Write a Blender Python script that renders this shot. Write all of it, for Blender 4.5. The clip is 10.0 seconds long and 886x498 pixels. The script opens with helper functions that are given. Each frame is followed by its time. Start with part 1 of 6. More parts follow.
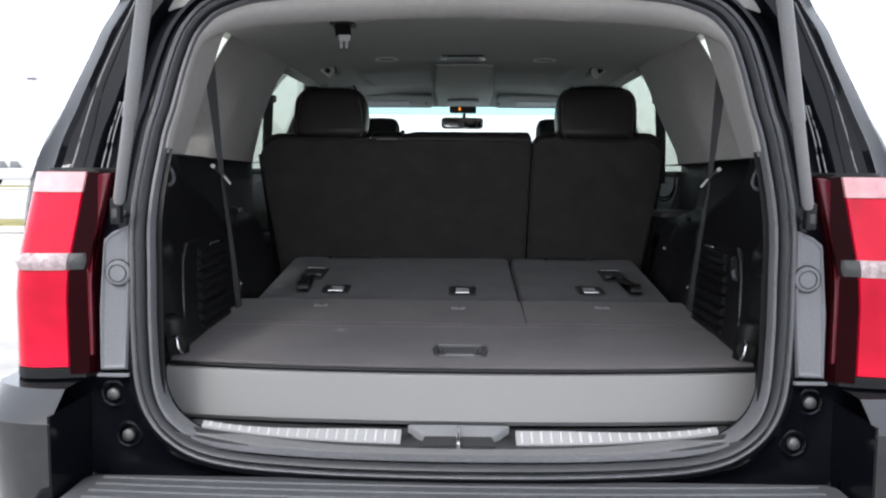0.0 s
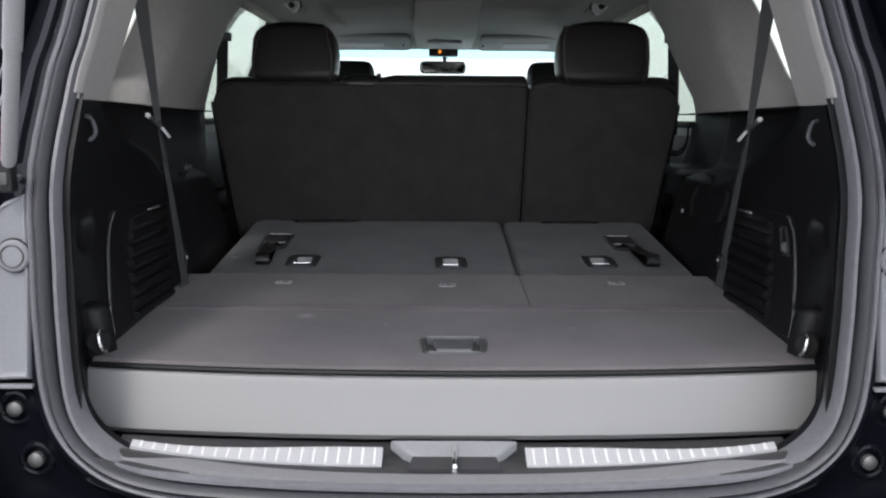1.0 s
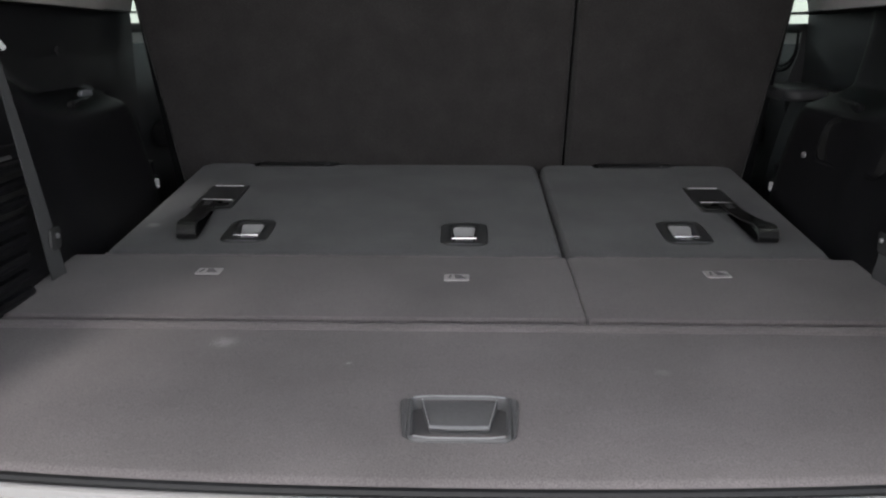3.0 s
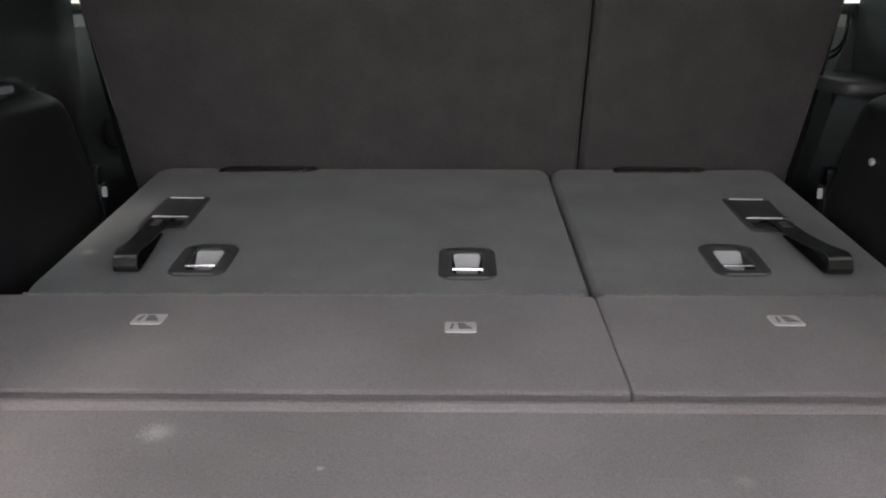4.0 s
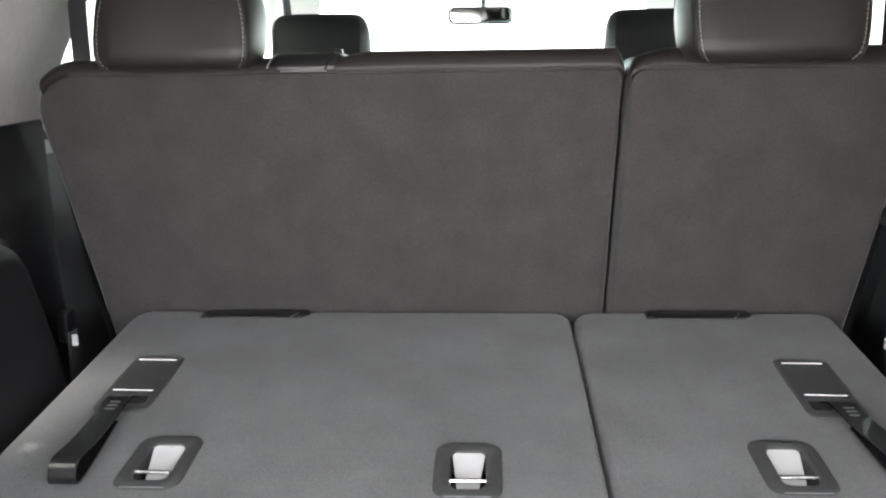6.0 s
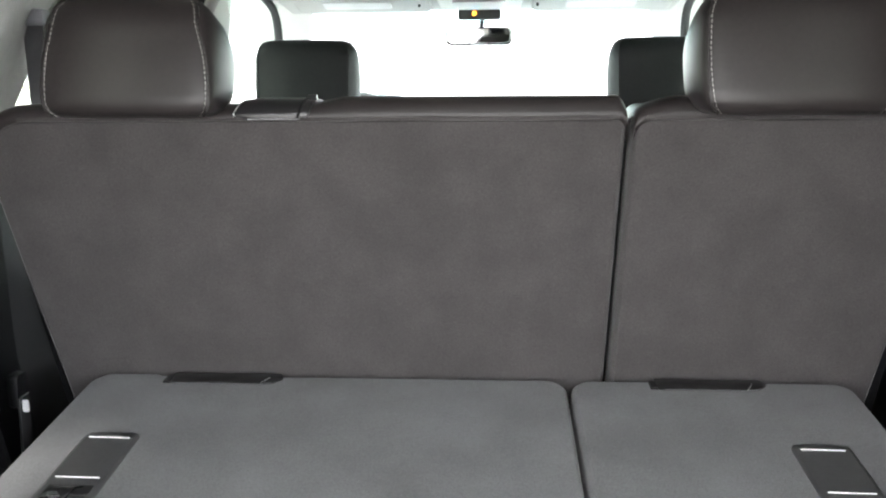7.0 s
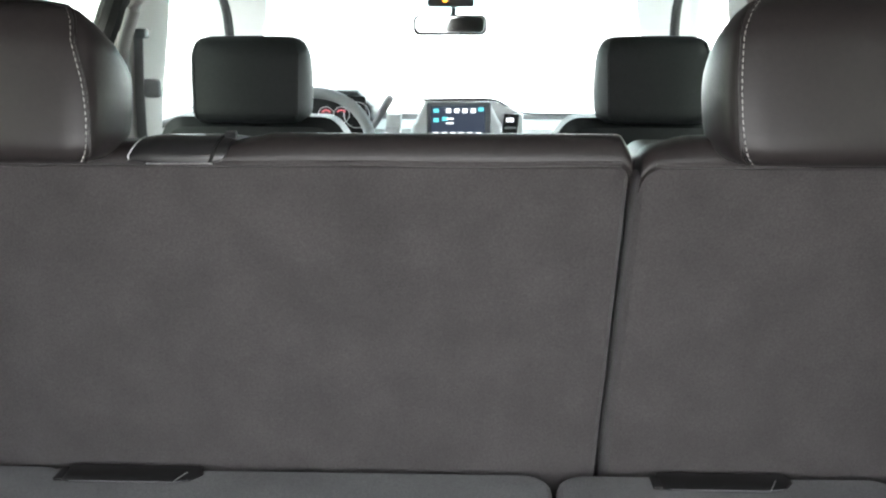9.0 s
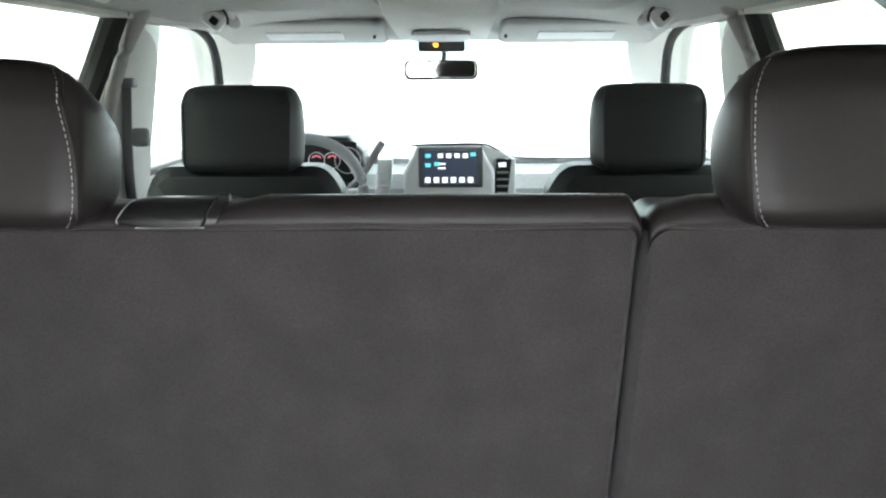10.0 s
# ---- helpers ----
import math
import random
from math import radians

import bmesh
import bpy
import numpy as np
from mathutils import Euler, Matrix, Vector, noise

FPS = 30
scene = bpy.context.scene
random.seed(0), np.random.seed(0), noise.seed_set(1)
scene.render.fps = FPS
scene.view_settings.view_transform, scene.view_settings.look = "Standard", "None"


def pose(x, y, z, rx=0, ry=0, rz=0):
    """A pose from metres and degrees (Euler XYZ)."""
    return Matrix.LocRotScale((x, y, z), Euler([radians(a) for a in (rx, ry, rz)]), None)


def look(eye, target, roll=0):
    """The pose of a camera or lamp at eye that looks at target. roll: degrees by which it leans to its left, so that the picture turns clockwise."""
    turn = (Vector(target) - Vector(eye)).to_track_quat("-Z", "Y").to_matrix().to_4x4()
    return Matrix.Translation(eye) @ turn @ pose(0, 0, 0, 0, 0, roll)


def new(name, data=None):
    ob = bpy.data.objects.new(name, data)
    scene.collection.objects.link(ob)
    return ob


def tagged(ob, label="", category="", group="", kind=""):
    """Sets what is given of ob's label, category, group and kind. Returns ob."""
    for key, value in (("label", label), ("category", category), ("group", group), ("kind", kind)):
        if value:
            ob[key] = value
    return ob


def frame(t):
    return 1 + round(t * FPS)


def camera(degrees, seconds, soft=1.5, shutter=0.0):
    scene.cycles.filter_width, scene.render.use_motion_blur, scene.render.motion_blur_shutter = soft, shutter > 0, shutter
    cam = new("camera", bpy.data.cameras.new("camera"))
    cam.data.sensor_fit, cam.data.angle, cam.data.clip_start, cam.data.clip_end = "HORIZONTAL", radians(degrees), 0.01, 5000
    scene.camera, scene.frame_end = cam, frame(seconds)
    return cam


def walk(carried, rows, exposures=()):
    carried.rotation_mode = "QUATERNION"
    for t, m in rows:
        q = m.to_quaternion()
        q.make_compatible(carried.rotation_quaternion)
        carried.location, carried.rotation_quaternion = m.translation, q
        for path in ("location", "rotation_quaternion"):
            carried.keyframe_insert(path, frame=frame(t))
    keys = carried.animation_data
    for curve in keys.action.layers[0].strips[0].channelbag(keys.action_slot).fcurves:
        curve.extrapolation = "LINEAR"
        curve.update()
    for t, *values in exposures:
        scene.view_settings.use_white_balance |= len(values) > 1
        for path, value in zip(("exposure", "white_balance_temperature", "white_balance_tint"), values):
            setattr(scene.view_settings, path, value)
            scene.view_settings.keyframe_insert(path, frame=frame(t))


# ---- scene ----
# ---- camera and its walk: x to the right, y ahead into the car, z up from the ground ----
cam = camera(54.6, 10.0, soft=2.2)
PATH = [
    (0, (0.004, -0.127, 1.346), (-0.04, 1.864, 1.162), 0.4),
    (0.5, (-0.019, 0.071, 1.351), (-0.028, 2.058, 1.118), 0.3),
    (1, (-0.035, 0.271, 1.35), (-0.017, 2.248, 1.049), 0.4),
    (1.5, (-0.026, 0.478, 1.34), (-0.016, 2.446, 0.984), 0.9),
    (2, (0.019, 0.685, 1.335), (-0.023, 2.644, 0.935), 0.8),
    (2.5, (0.016, 0.851, 1.329), (-0.042, 2.799, 0.879), 0.2),
    (4, (-0.015, 1.305, 1.337), (-0.038, 3.23, 0.795), 0.0),
    (4.5, (0.005, 1.406, 1.356), (-0.052, 3.329, 0.812), 0.3),
    (5, (0.021, 1.474, 1.394), (-0.061, 3.402, 0.868), 0.3),
    (5.5, (0.015, 1.508, 1.429), (-0.068, 3.451, 0.961), 0.2),
    (6, (0.034, 1.549, 1.475), (-0.075, 3.496, 1.033), -0.8),
    (7.5, (0.06, 1.791, 1.552), (-0.061, 3.741, 1.122), -0.2),
    (8, (0.067, 1.878, 1.568), (-0.042, 3.822, 1.108), 0.3),
    (8.5, (0.074, 1.943, 1.582), (-0.014, 3.88, 1.092), 0.1),
    (9, (0.063, 1.988, 1.598), (0.006, 3.926, 1.106), -0.0),
    (9.5, (0.05, 2.019, 1.613), (0.012, 3.966, 1.157), -0.4),
    (10, (0.045, 2.033, 1.62), (0.017, 3.99, 1.21), -0.3),
]
EXPOSURE = [(0, 1.35, 6150, 10), (1, 1.5, 6200, 11), (2.5, 1.6, 6300, 10), (4, 2.45, 6650, 11), (5, 3.02, 6650, 10), (6, 3.80, 6600, 10), (7.5, 4.08, 6450, 9), (9, 3.84, 6400, 9), (9.5, 3.80, 6350, 8), (10, 3.45, 6350, 8)]
walk(cam, [(t, look(eye, target, roll)) for t, eye, target, roll in PATH], EXPOSURE)

# ---- sky and sun: a bright, hazy sky ----
world = bpy.data.worlds.new("sky")
scene.world = world
world.use_nodes = True
wn, wl = world.node_tree.nodes, world.node_tree.links
sky = wn.new("ShaderNodeTexSky")
sky.sky_type, sky.sun_disc = "NISHITA", False
sky.sun_elevation, sky.sun_rotation = radians(50), radians(200)
sky.dust_density, sky.air_density = 4.0, 1.0
cloud = wn.new("ShaderNodeMix")
cloud.data_type = "RGBA"
cloud.inputs["Factor"].default_value = 0.75
cloud.inputs["B"].default_value = (9.0, 9.1, 9.3, 1)
wl.new(sky.outputs["Color"], cloud.inputs["A"])
wl.new(cloud.outputs["Result"], wn["Background"].inputs["Color"])
wn["Background"].inputs["Strength"].default_value = 0.1
sun_data = bpy.data.lights.new("sun", "SUN")
sun_data.energy, sun_data.angle, sun_data.color = 1.0, radians(14), (1, 0.96, 0.9)
sun = new("sun", sun_data)
sun.matrix_world = look((-3, -8, 12), (0, 0, 0))

# ---- materials ----
def material(name, color, rough=0.6, metal=0.0, vary=0.12, scale=30.0, bump=0.0, bump_scale=300.0, coat=0.0, stain=0.0, stain_scale=6.0, sheen=0.0, spec=0.5, coat_ior=1.5, spots=()):
    """A surface with fine grain and, if asked, wide stains; scales in parts a metre."""
    m = bpy.data.materials.new(name)
    m.use_nodes = True
    n, l = m.node_tree.nodes, m.node_tree.links
    p = n["Principled BSDF"]
    p.inputs["Roughness"].default_value = rough
    p.inputs["Metallic"].default_value = metal
    p.inputs["Coat Weight"].default_value = coat
    p.inputs["Coat Roughness"].default_value = 0.04
    p.inputs["Coat IOR"].default_value = coat_ior
    p.inputs["Sheen Weight"].default_value = sheen
    p.inputs["Specular IOR Level"].default_value = spec
    co = n.new("ShaderNodeTexCoord")
    grain = n.new("ShaderNodeTexNoise")
    grain.inputs["Scale"].default_value, grain.inputs["Detail"].default_value = scale, 5.0
    l.new(co.outputs["Object"], grain.inputs["Vector"])
    ramp = n.new("ShaderNodeValToRGB")
    lo, hi = [min(1, c * (1 - vary)) for c in color], [min(1, c * (1 + vary)) for c in color]
    ramp.color_ramp.elements[0].position, ramp.color_ramp.elements[0].color = 0.3, (*lo, 1)
    ramp.color_ramp.elements[1].position, ramp.color_ramp.elements[1].color = 0.7, (*hi, 1)
    l.new(grain.outputs["Fac"], ramp.inputs["Fac"])
    out = ramp.outputs["Color"]
    wide = n.new("ShaderNodeTexNoise")
    wide.inputs["Scale"].default_value, wide.inputs["Detail"].default_value = stain_scale, 3.0
    l.new(co.outputs["Object"], wide.inputs["Vector"])
    if stain:
        mul = n.new("ShaderNodeMix")
        mul.data_type, mul.blend_type = "RGBA", "MULTIPLY"
        mul.inputs["Factor"].default_value = 1.0
        sr = n.new("ShaderNodeMapRange")
        sr.inputs["From Min"].default_value, sr.inputs["From Max"].default_value = 0.3, 0.7
        sr.inputs["To Min"].default_value, sr.inputs["To Max"].default_value = 1 - stain, 1 + stain
        l.new(wide.outputs["Fac"], sr.inputs["Value"])
        l.new(out, mul.inputs["A"])
        l.new(sr.outputs["Result"], mul.inputs["B"])
        out = mul.outputs["Result"]
    for at, size, pale in spots:
        # a scuff with a ragged edge
        far, fade, lay = n.new("ShaderNodeVectorMath"), n.new("ShaderNodeMapRange"), n.new("ShaderNodeMix")
        warp = n.new("ShaderNodeVectorMath")
        warp.operation = "MULTIPLY_ADD"
        warp.inputs[1].default_value = (size * 2.2,) * 3
        l.new(grain.outputs["Color"], warp.inputs[0])
        l.new(co.outputs["Object"], warp.inputs[2])
        far.operation, far.inputs[1].default_value = "DISTANCE", [a + size * 1.1 for a in at]
        l.new(warp.outputs["Vector"], far.inputs[0])
        fade.inputs["From Min"].default_value, fade.inputs["From Max"].default_value = size, size * 0.2
        fade.inputs["To Max"].default_value = pale
        l.new(far.outputs["Value"], fade.inputs["Value"])
        lay.data_type = "RGBA"
        lay.inputs["B"].default_value = (0.40, 0.40, 0.40, 1)
        l.new(fade.outputs["Result"], lay.inputs["Factor"])
        l.new(out, lay.inputs["A"])
        out = lay.outputs["Result"]
    l.new(out, p.inputs["Base Color"])
    rr = n.new("ShaderNodeMapRange")
    rr.inputs["To Min"].default_value, rr.inputs["To Max"].default_value = max(0, rough - 0.06), min(1, rough + 0.06)
    l.new(wide.outputs["Fac"], rr.inputs["Value"])
    l.new(rr.outputs["Result"], p.inputs["Roughness"])
    if bump:
        fine = n.new("ShaderNodeTexNoise")
        fine.inputs["Scale"].default_value, fine.inputs["Detail"].default_value = bump_scale, 2.0
        l.new(co.outputs["Object"], fine.inputs["Vector"])
        bn = n.new("ShaderNodeBump")
        bn.inputs["Strength"].default_value, bn.inputs["Distance"].default_value = bump, 0.002
        l.new(fine.outputs["Fac"], bn.inputs["Height"])
        l.new(bn.outputs["Normal"], p.inputs["Normal"])
    return m


def glass(name, tint):
    """A thin tinted pane: clear straight through, with the mirror gloss of glass."""
    m = bpy.data.materials.new(name)
    m.use_nodes = True
    n, l = m.node_tree.nodes, m.node_tree.links
    n.remove(n["Principled BSDF"])
    t, g, mix, f = n.new("ShaderNodeBsdfTransparent"), n.new("ShaderNodeBsdfGlossy"), n.new("ShaderNodeMixShader"), n.new("ShaderNodeLayerWeight")
    t.inputs["Color"].default_value = (*tint, 1)
    g.inputs["Roughness"].default_value = 0.01
    f.inputs["Blend"].default_value = 0.5
    steep, base = n.new("ShaderNodeMath"), n.new("ShaderNodeMath")
    steep.operation, steep.inputs[1].default_value = "POWER", 5.0
    base.operation, base.inputs[1].default_value, base.inputs[2].default_value = "MULTIPLY_ADD", 0.5, 0.03
    l.new(f.outputs["Facing"], steep.inputs[0])
    l.new(steep.outputs["Value"], base.inputs[0])
    l.new(base.outputs["Value"], mix.inputs["Fac"])
    l.new(t.outputs["BSDF"], mix.inputs[1])
    l.new(g.outputs["BSDF"], mix.inputs[2])
    l.new(mix.outputs["Shader"], n["Material Output"].inputs["Surface"])
    return m


def glow(name, color, strength):
    m = bpy.data.materials.new(name)
    m.use_nodes = True
    p = m.node_tree.nodes["Principled BSDF"]
    p.inputs["Base Color"].default_value = (0.02, 0.02, 0.02, 1)
    p.inputs["Emission Color"].default_value = (*color, 1)
    p.inputs["Emission Strength"].default_value = strength
    return m


CARPET = material("carpet", (0.125, 0.114, 0.117), 0.95, vary=0.26, scale=520, bump=0.15, bump_scale=900, stain=0.16, stain_scale=5, sheen=0.15, spec=0.15,
                  spots=[((-0.311, 0.128, 0.124), 0.022, 0.45), ((-0.138, 0.066, 0.122), 0.005, 0.9), ((0.25, 0.05, 0.12), 0.014, 0.15)])
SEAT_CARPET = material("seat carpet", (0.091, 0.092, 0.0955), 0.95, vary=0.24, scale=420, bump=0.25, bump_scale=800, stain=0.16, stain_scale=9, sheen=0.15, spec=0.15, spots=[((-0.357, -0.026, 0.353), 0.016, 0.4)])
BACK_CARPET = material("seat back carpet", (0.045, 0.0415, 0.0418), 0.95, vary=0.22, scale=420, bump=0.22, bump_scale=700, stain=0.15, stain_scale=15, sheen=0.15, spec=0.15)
LEATHER = material("dark leather", (0.0190, 0.0162, 0.0160), 0.36, spec=0.30, vary=0.10, scale=150, bump=0.10, bump_scale=420, stain=0.08, stain_scale=7)
FRONT_LEATHER = material("black leather", (0.017, 0.019, 0.020), 0.48, spec=0.28, vary=0.12, scale=150, bump=0.2, bump_scale=420)
STITCH = material("stitching thread", (0.42, 0.41, 0.39), 0.8, vary=0.1)
BLACK_TRIM = material("black trim plastic", (0.0068, 0.0070, 0.0082), 0.38, spec=0.30, vary=0.15, scale=250, bump=0.3, bump_scale=900, stain=0.1)
DARK_TRIM = material("charcoal trim plastic", (0.034, 0.034, 0.036), 0.45, spec=0.4, vary=0.12, scale=250, bump=0.25, bump_scale=900, stain=0.1)
BEZEL = material("charcoal bezel plastic", (0.042, 0.043, 0.044), 0.45, vary=0.1, scale=200, bump=0.15, bump_scale=900)
HANDLE_GREY = material("smoke grey plastic", (0.094, 0.094, 0.098), 0.5, vary=0.08, scale=200, bump=0.15, bump_scale=900, stain=0.06)
GREY_TRIM = material("grey trim plastic", (0.37, 0.355, 0.345), 0.7, vary=0.05, scale=60, bump=0.15, bump_scale=800, stain=0.04)
LIP_GREY = material("mid grey plastic", (0.270, 0.267, 0.265), 0.55, vary=0.02, scale=300, bump=0.08, bump_scale=900, stain=0.012, stain_scale=3)
RAMP = material("pale grey ramp", (0.42, 0.42, 0.43), 0.5, vary=0.06)
# Same headliner cloth twice: shade on the roof, daylight on trim, mixed into colour.
SHADED_CLOTH = material("shaded headliner cloth", (0.40, 0.395, 0.385), 0.95, vary=0.06, scale=500, bump=0.2, bump_scale=800, stain=0.03, sheen=0.1, spec=0.2)
LIT_CLOTH = material("lit headliner cloth", (0.56, 0.55, 0.53), 0.95, vary=0.06, scale=500, bump=0.2, bump_scale=800, stain=0.03, sheen=0.1, spec=0.2)
PAINT = material("black car paint", (0.0034, 0.0039, 0.0062), 0.5, vary=0.05, coat=1.0, stain=0.1, spec=0.05, coat_ior=1.25)
GLOSS_PAINT = material("polished black paint", (0.0034, 0.0038, 0.006), 0.4, vary=0.05, coat=1.0, stain=0.1, spec=0.05, coat_ior=1.75)
PILLAR_PLASTIC = material("slate grey plastic", (0.150, 0.154, 0.168), 0.5, vary=0.06, scale=150, bump=0.15, bump_scale=800, stain=0.05)
RUBBER_PALE = material("grey rubber lip", (0.120, 0.122, 0.132), 0.5, vary=0.1, scale=90, bump=0.1, bump_scale=500, stain=0.1)
RUBBER = material("rubber", (0.034, 0.035, 0.040), 0.5, vary=0.12, scale=90, bump=0.1, bump_scale=500, stain=0.1)
STEP_PLASTIC = material("bumper plastic", (0.085, 0.089, 0.098), 0.55, vary=0.12, scale=200, bump=0.3, bump_scale=700, stain=0.12)
BOLT_STEEL = material("dull zinc", (0.13, 0.13, 0.13), 0.5, metal=0.6, vary=0.1)
GLOSS_BLACK = material("gloss black plastic", (0.010, 0.010, 0.0105), 0.30, vary=0.1, scale=120)
STRAP = material("glossy black webbing", (0.008, 0.008, 0.0085), 0.20, spec=0.6, coat=0.15, vary=0.2, scale=500, bump=0.15, bump_scale=700)
CHROME = material("chrome", (0.75, 0.75, 0.76), 0.18, metal=1.0, vary=0.04)
STEEL = material("brushed steel", (0.66, 0.66, 0.67), 0.45, metal=1.0, vary=0.08, scale=200)
SCUFF = material("satin scuff plate", (0.40, 0.40, 0.41), 0.4, metal=0.15, vary=0.05, scale=300)
SCUFF_RIB = material("polished rib", (0.60, 0.60, 0.60), 0.25, vary=0.03)
COVER_GREY = material("grey cover plastic", (0.21, 0.212, 0.222), 0.5, vary=0.05, scale=150, bump=0.1, bump_scale=800)
SILL_LIP = material("pale sill lip", (0.16, 0.16, 0.165), 0.5, vary=0.06, scale=120, bump=0.1, bump_scale=600)
SILVER = material("silver painted plastic", (0.74, 0.74, 0.75), 0.4, vary=0.04)
WHITE_PLASTIC = material("light grey plastic", (0.50, 0.50, 0.51), 0.5, vary=0.05)
LABEL = material("grey printed label", (0.44, 0.42, 0.43), 0.6, vary=0.05)
INK = material("label ink", (0.16, 0.15, 0.16), 0.7, vary=0.05)
BELT = material("belt webbing", (0.058, 0.059, 0.062), 0.75, vary=0.2, scale=600, bump=0.4, bump_scale=900)
# near-black: paints shade into gaps and recesses, and colours black door frames
VOID = material("shade and frame black", (0.006, 0.006, 0.006), 0.9, vary=0.1)
RED_LENS = material("red lamp lens", (0.56, 0.004, 0.030), 0.22, vary=0.14, scale=9, coat=1.0, coat_ior=1.2, spec=0.15, stain=0.22, stain_scale=7)
EDGE_LENS = material("dull red lens", (0.085, 0.006, 0.012), 0.25, spec=0.2, vary=0.12, scale=20, coat=0.4, coat_ior=1.4)
DARK_RED_LENS = material("smoked red lens", (0.014, 0.002, 0.003), 0.3, vary=0.1, coat=0.15, spec=0.0, coat_ior=1.3)
REFLECT_LENS = material("lamp lens with painted sky reflection", (0.72, 0.36, 0.38), 0.15, vary=0.15, scale=30, coat=0.5)
CLEAR_LENS = material("clear lamp lens", (0.36, 0.28, 0.29), 0.2, vary=0.35, scale=90, bump=0.4, bump_scale=220, coat=1.0)
TINTED = glass("privacy glass", (0.62, 0.66, 0.61))
QUARTER = glass("quarter glass", (0.88, 0.89, 0.84))
SHADE = glass("shade band glass", (0.74, 0.91, 0.93))
CLEAR = glass("clear glass", (0.90, 0.95, 0.93))
CONCRETE = material("pale concrete", (0.38, 0.372, 0.36), 0.9, vary=0.12, scale=3, bump=0.3, bump_scale=60, stain=0.12, stain_scale=0.3)
GRASS = material("dry grass", (0.22, 0.20, 0.07), 0.95, vary=0.3, scale=8, bump=0.5, bump_scale=40, stain=0.2, stain_scale=1)
KERB = material("kerb concrete", (0.55, 0.54, 0.52), 0.9, vary=0.1, scale=5)
TRUCK_WHITE = material("white car paint", (0.52, 0.52, 0.53), 0.3, vary=0.03, coat=0.8)
TYRE = material("tyre rubber", (0.03, 0.03, 0.03), 0.8, vary=0.1)
TRUCK_GLASS = material("sky-lit car glass", (0.16, 0.17, 0.18), 0.1, vary=0.05)
DASH = material("dashboard plastic", (0.30, 0.30, 0.305), 0.6, vary=0.08, scale=200, bump=0.2, bump_scale=700, stain=0.05)
DASH_LIGHT = material("light grey dashboard plastic", (0.78, 0.78, 0.78), 0.6, vary=0.06, scale=150)
MIRROR = material("mirror glass", (0.85, 0.87, 0.86), 0.02, metal=1.0, vary=0.01)
DOOR_GREY = material("pale grey door plastic", (0.56, 0.565, 0.56), 0.6, vary=0.06, scale=120, bump=0.15, bump_scale=700, stain=0.06)
SCREEN = glow("screen", (0.08, 0.11, 0.18), 0.04)
ICON_WHITE = glow("screen icons", (0.9, 0.95, 1.0), 0.16)
ICON_CYAN = glow("cyan screen icons", (0.15, 0.75, 0.85), 0.12)
ICON_RED = glow("red gauge marks", (0.95, 0.22, 0.26), 0.10)
AMBER = glow("amber lamp", (1.0, 0.30, 0.02), 0.5)


# ---- mesh tools ----
def place_of(ob):
    at = Vector((0, 0, 0))
    while ob:
        at, ob = at + ob.location, ob.parent
    return at


def finish(name, bm, mat, sharp=35):
    bmesh.ops.remove_doubles(bm, verts=bm.verts, dist=0.00001)
    bmesh.ops.recalc_face_normals(bm, faces=bm.faces)
    me = bpy.data.meshes.new(name)
    bm.to_mesh(me)
    bm.free()
    me.materials.append(mat)
    me.shade_smooth()
    me.set_sharp_from_angle(angle=radians(sharp))
    return me


def thing(name, at, label, category, group="", kind=""):
    ob = new(name)
    ob.empty_display_size = 0.05
    ob.location = at
    return tagged(ob, label, category, group, kind)


def part(name, bm, mat, parent, label="", sharp=35):
    """One mesh object, its mesh given in the place's own metres, under a thing or a part."""
    bm.transform(Matrix.Translation(-place_of(parent)))
    ob = new(name, finish(name, bm, mat, sharp))
    ob.parent = parent
    return tagged(ob, label)


def solo(name, bm, mat, at, label, category, group="", kind="", sharp=35):
    """A thing of one mesh, with its origin at its base."""
    bm.transform(Matrix.Translation(-Vector(at)))
    ob = new(name, finish(name, bm, mat, sharp))
    ob.location = at
    return tagged(ob, label, category, group, kind)


def rrect(w, h, r, n=6, cx=0.0, cy=0.0):
    """A rectangle with round corners, as a ring of points."""
    r = min(r, w / 2 - 1e-4, h / 2 - 1e-4)
    ring = []
    for k, (sx, sy) in enumerate(((1, 1), (-1, 1), (-1, -1), (1, -1))):
        for i in range(n + 1):
            a = math.pi / 2 * (k + i / n)
            ring.append((cx + sx * (w / 2 - r) + r * math.cos(a), cy + sy * (h / 2 - r) + r * math.sin(a)))
    return ring


def rrect4(x0, x1, z0, z1, radii, n=6):
    """A rectangle whose corners (upper right, upper left, lower left, lower right) have their own radii."""
    ring = []
    for k, (cx, cz, sx, sz) in enumerate(((x1, z1, -1, -1), (x0, z1, 1, -1), (x0, z0, 1, 1), (x1, z0, -1, 1))):
        r = radii[k]
        for i in range(n + 1):
            a = math.pi / 2 * (k + i / n)
            ring.append((cx + sx * r + r * math.cos(a), cz + sz * r + r * math.sin(a)))
    return ring


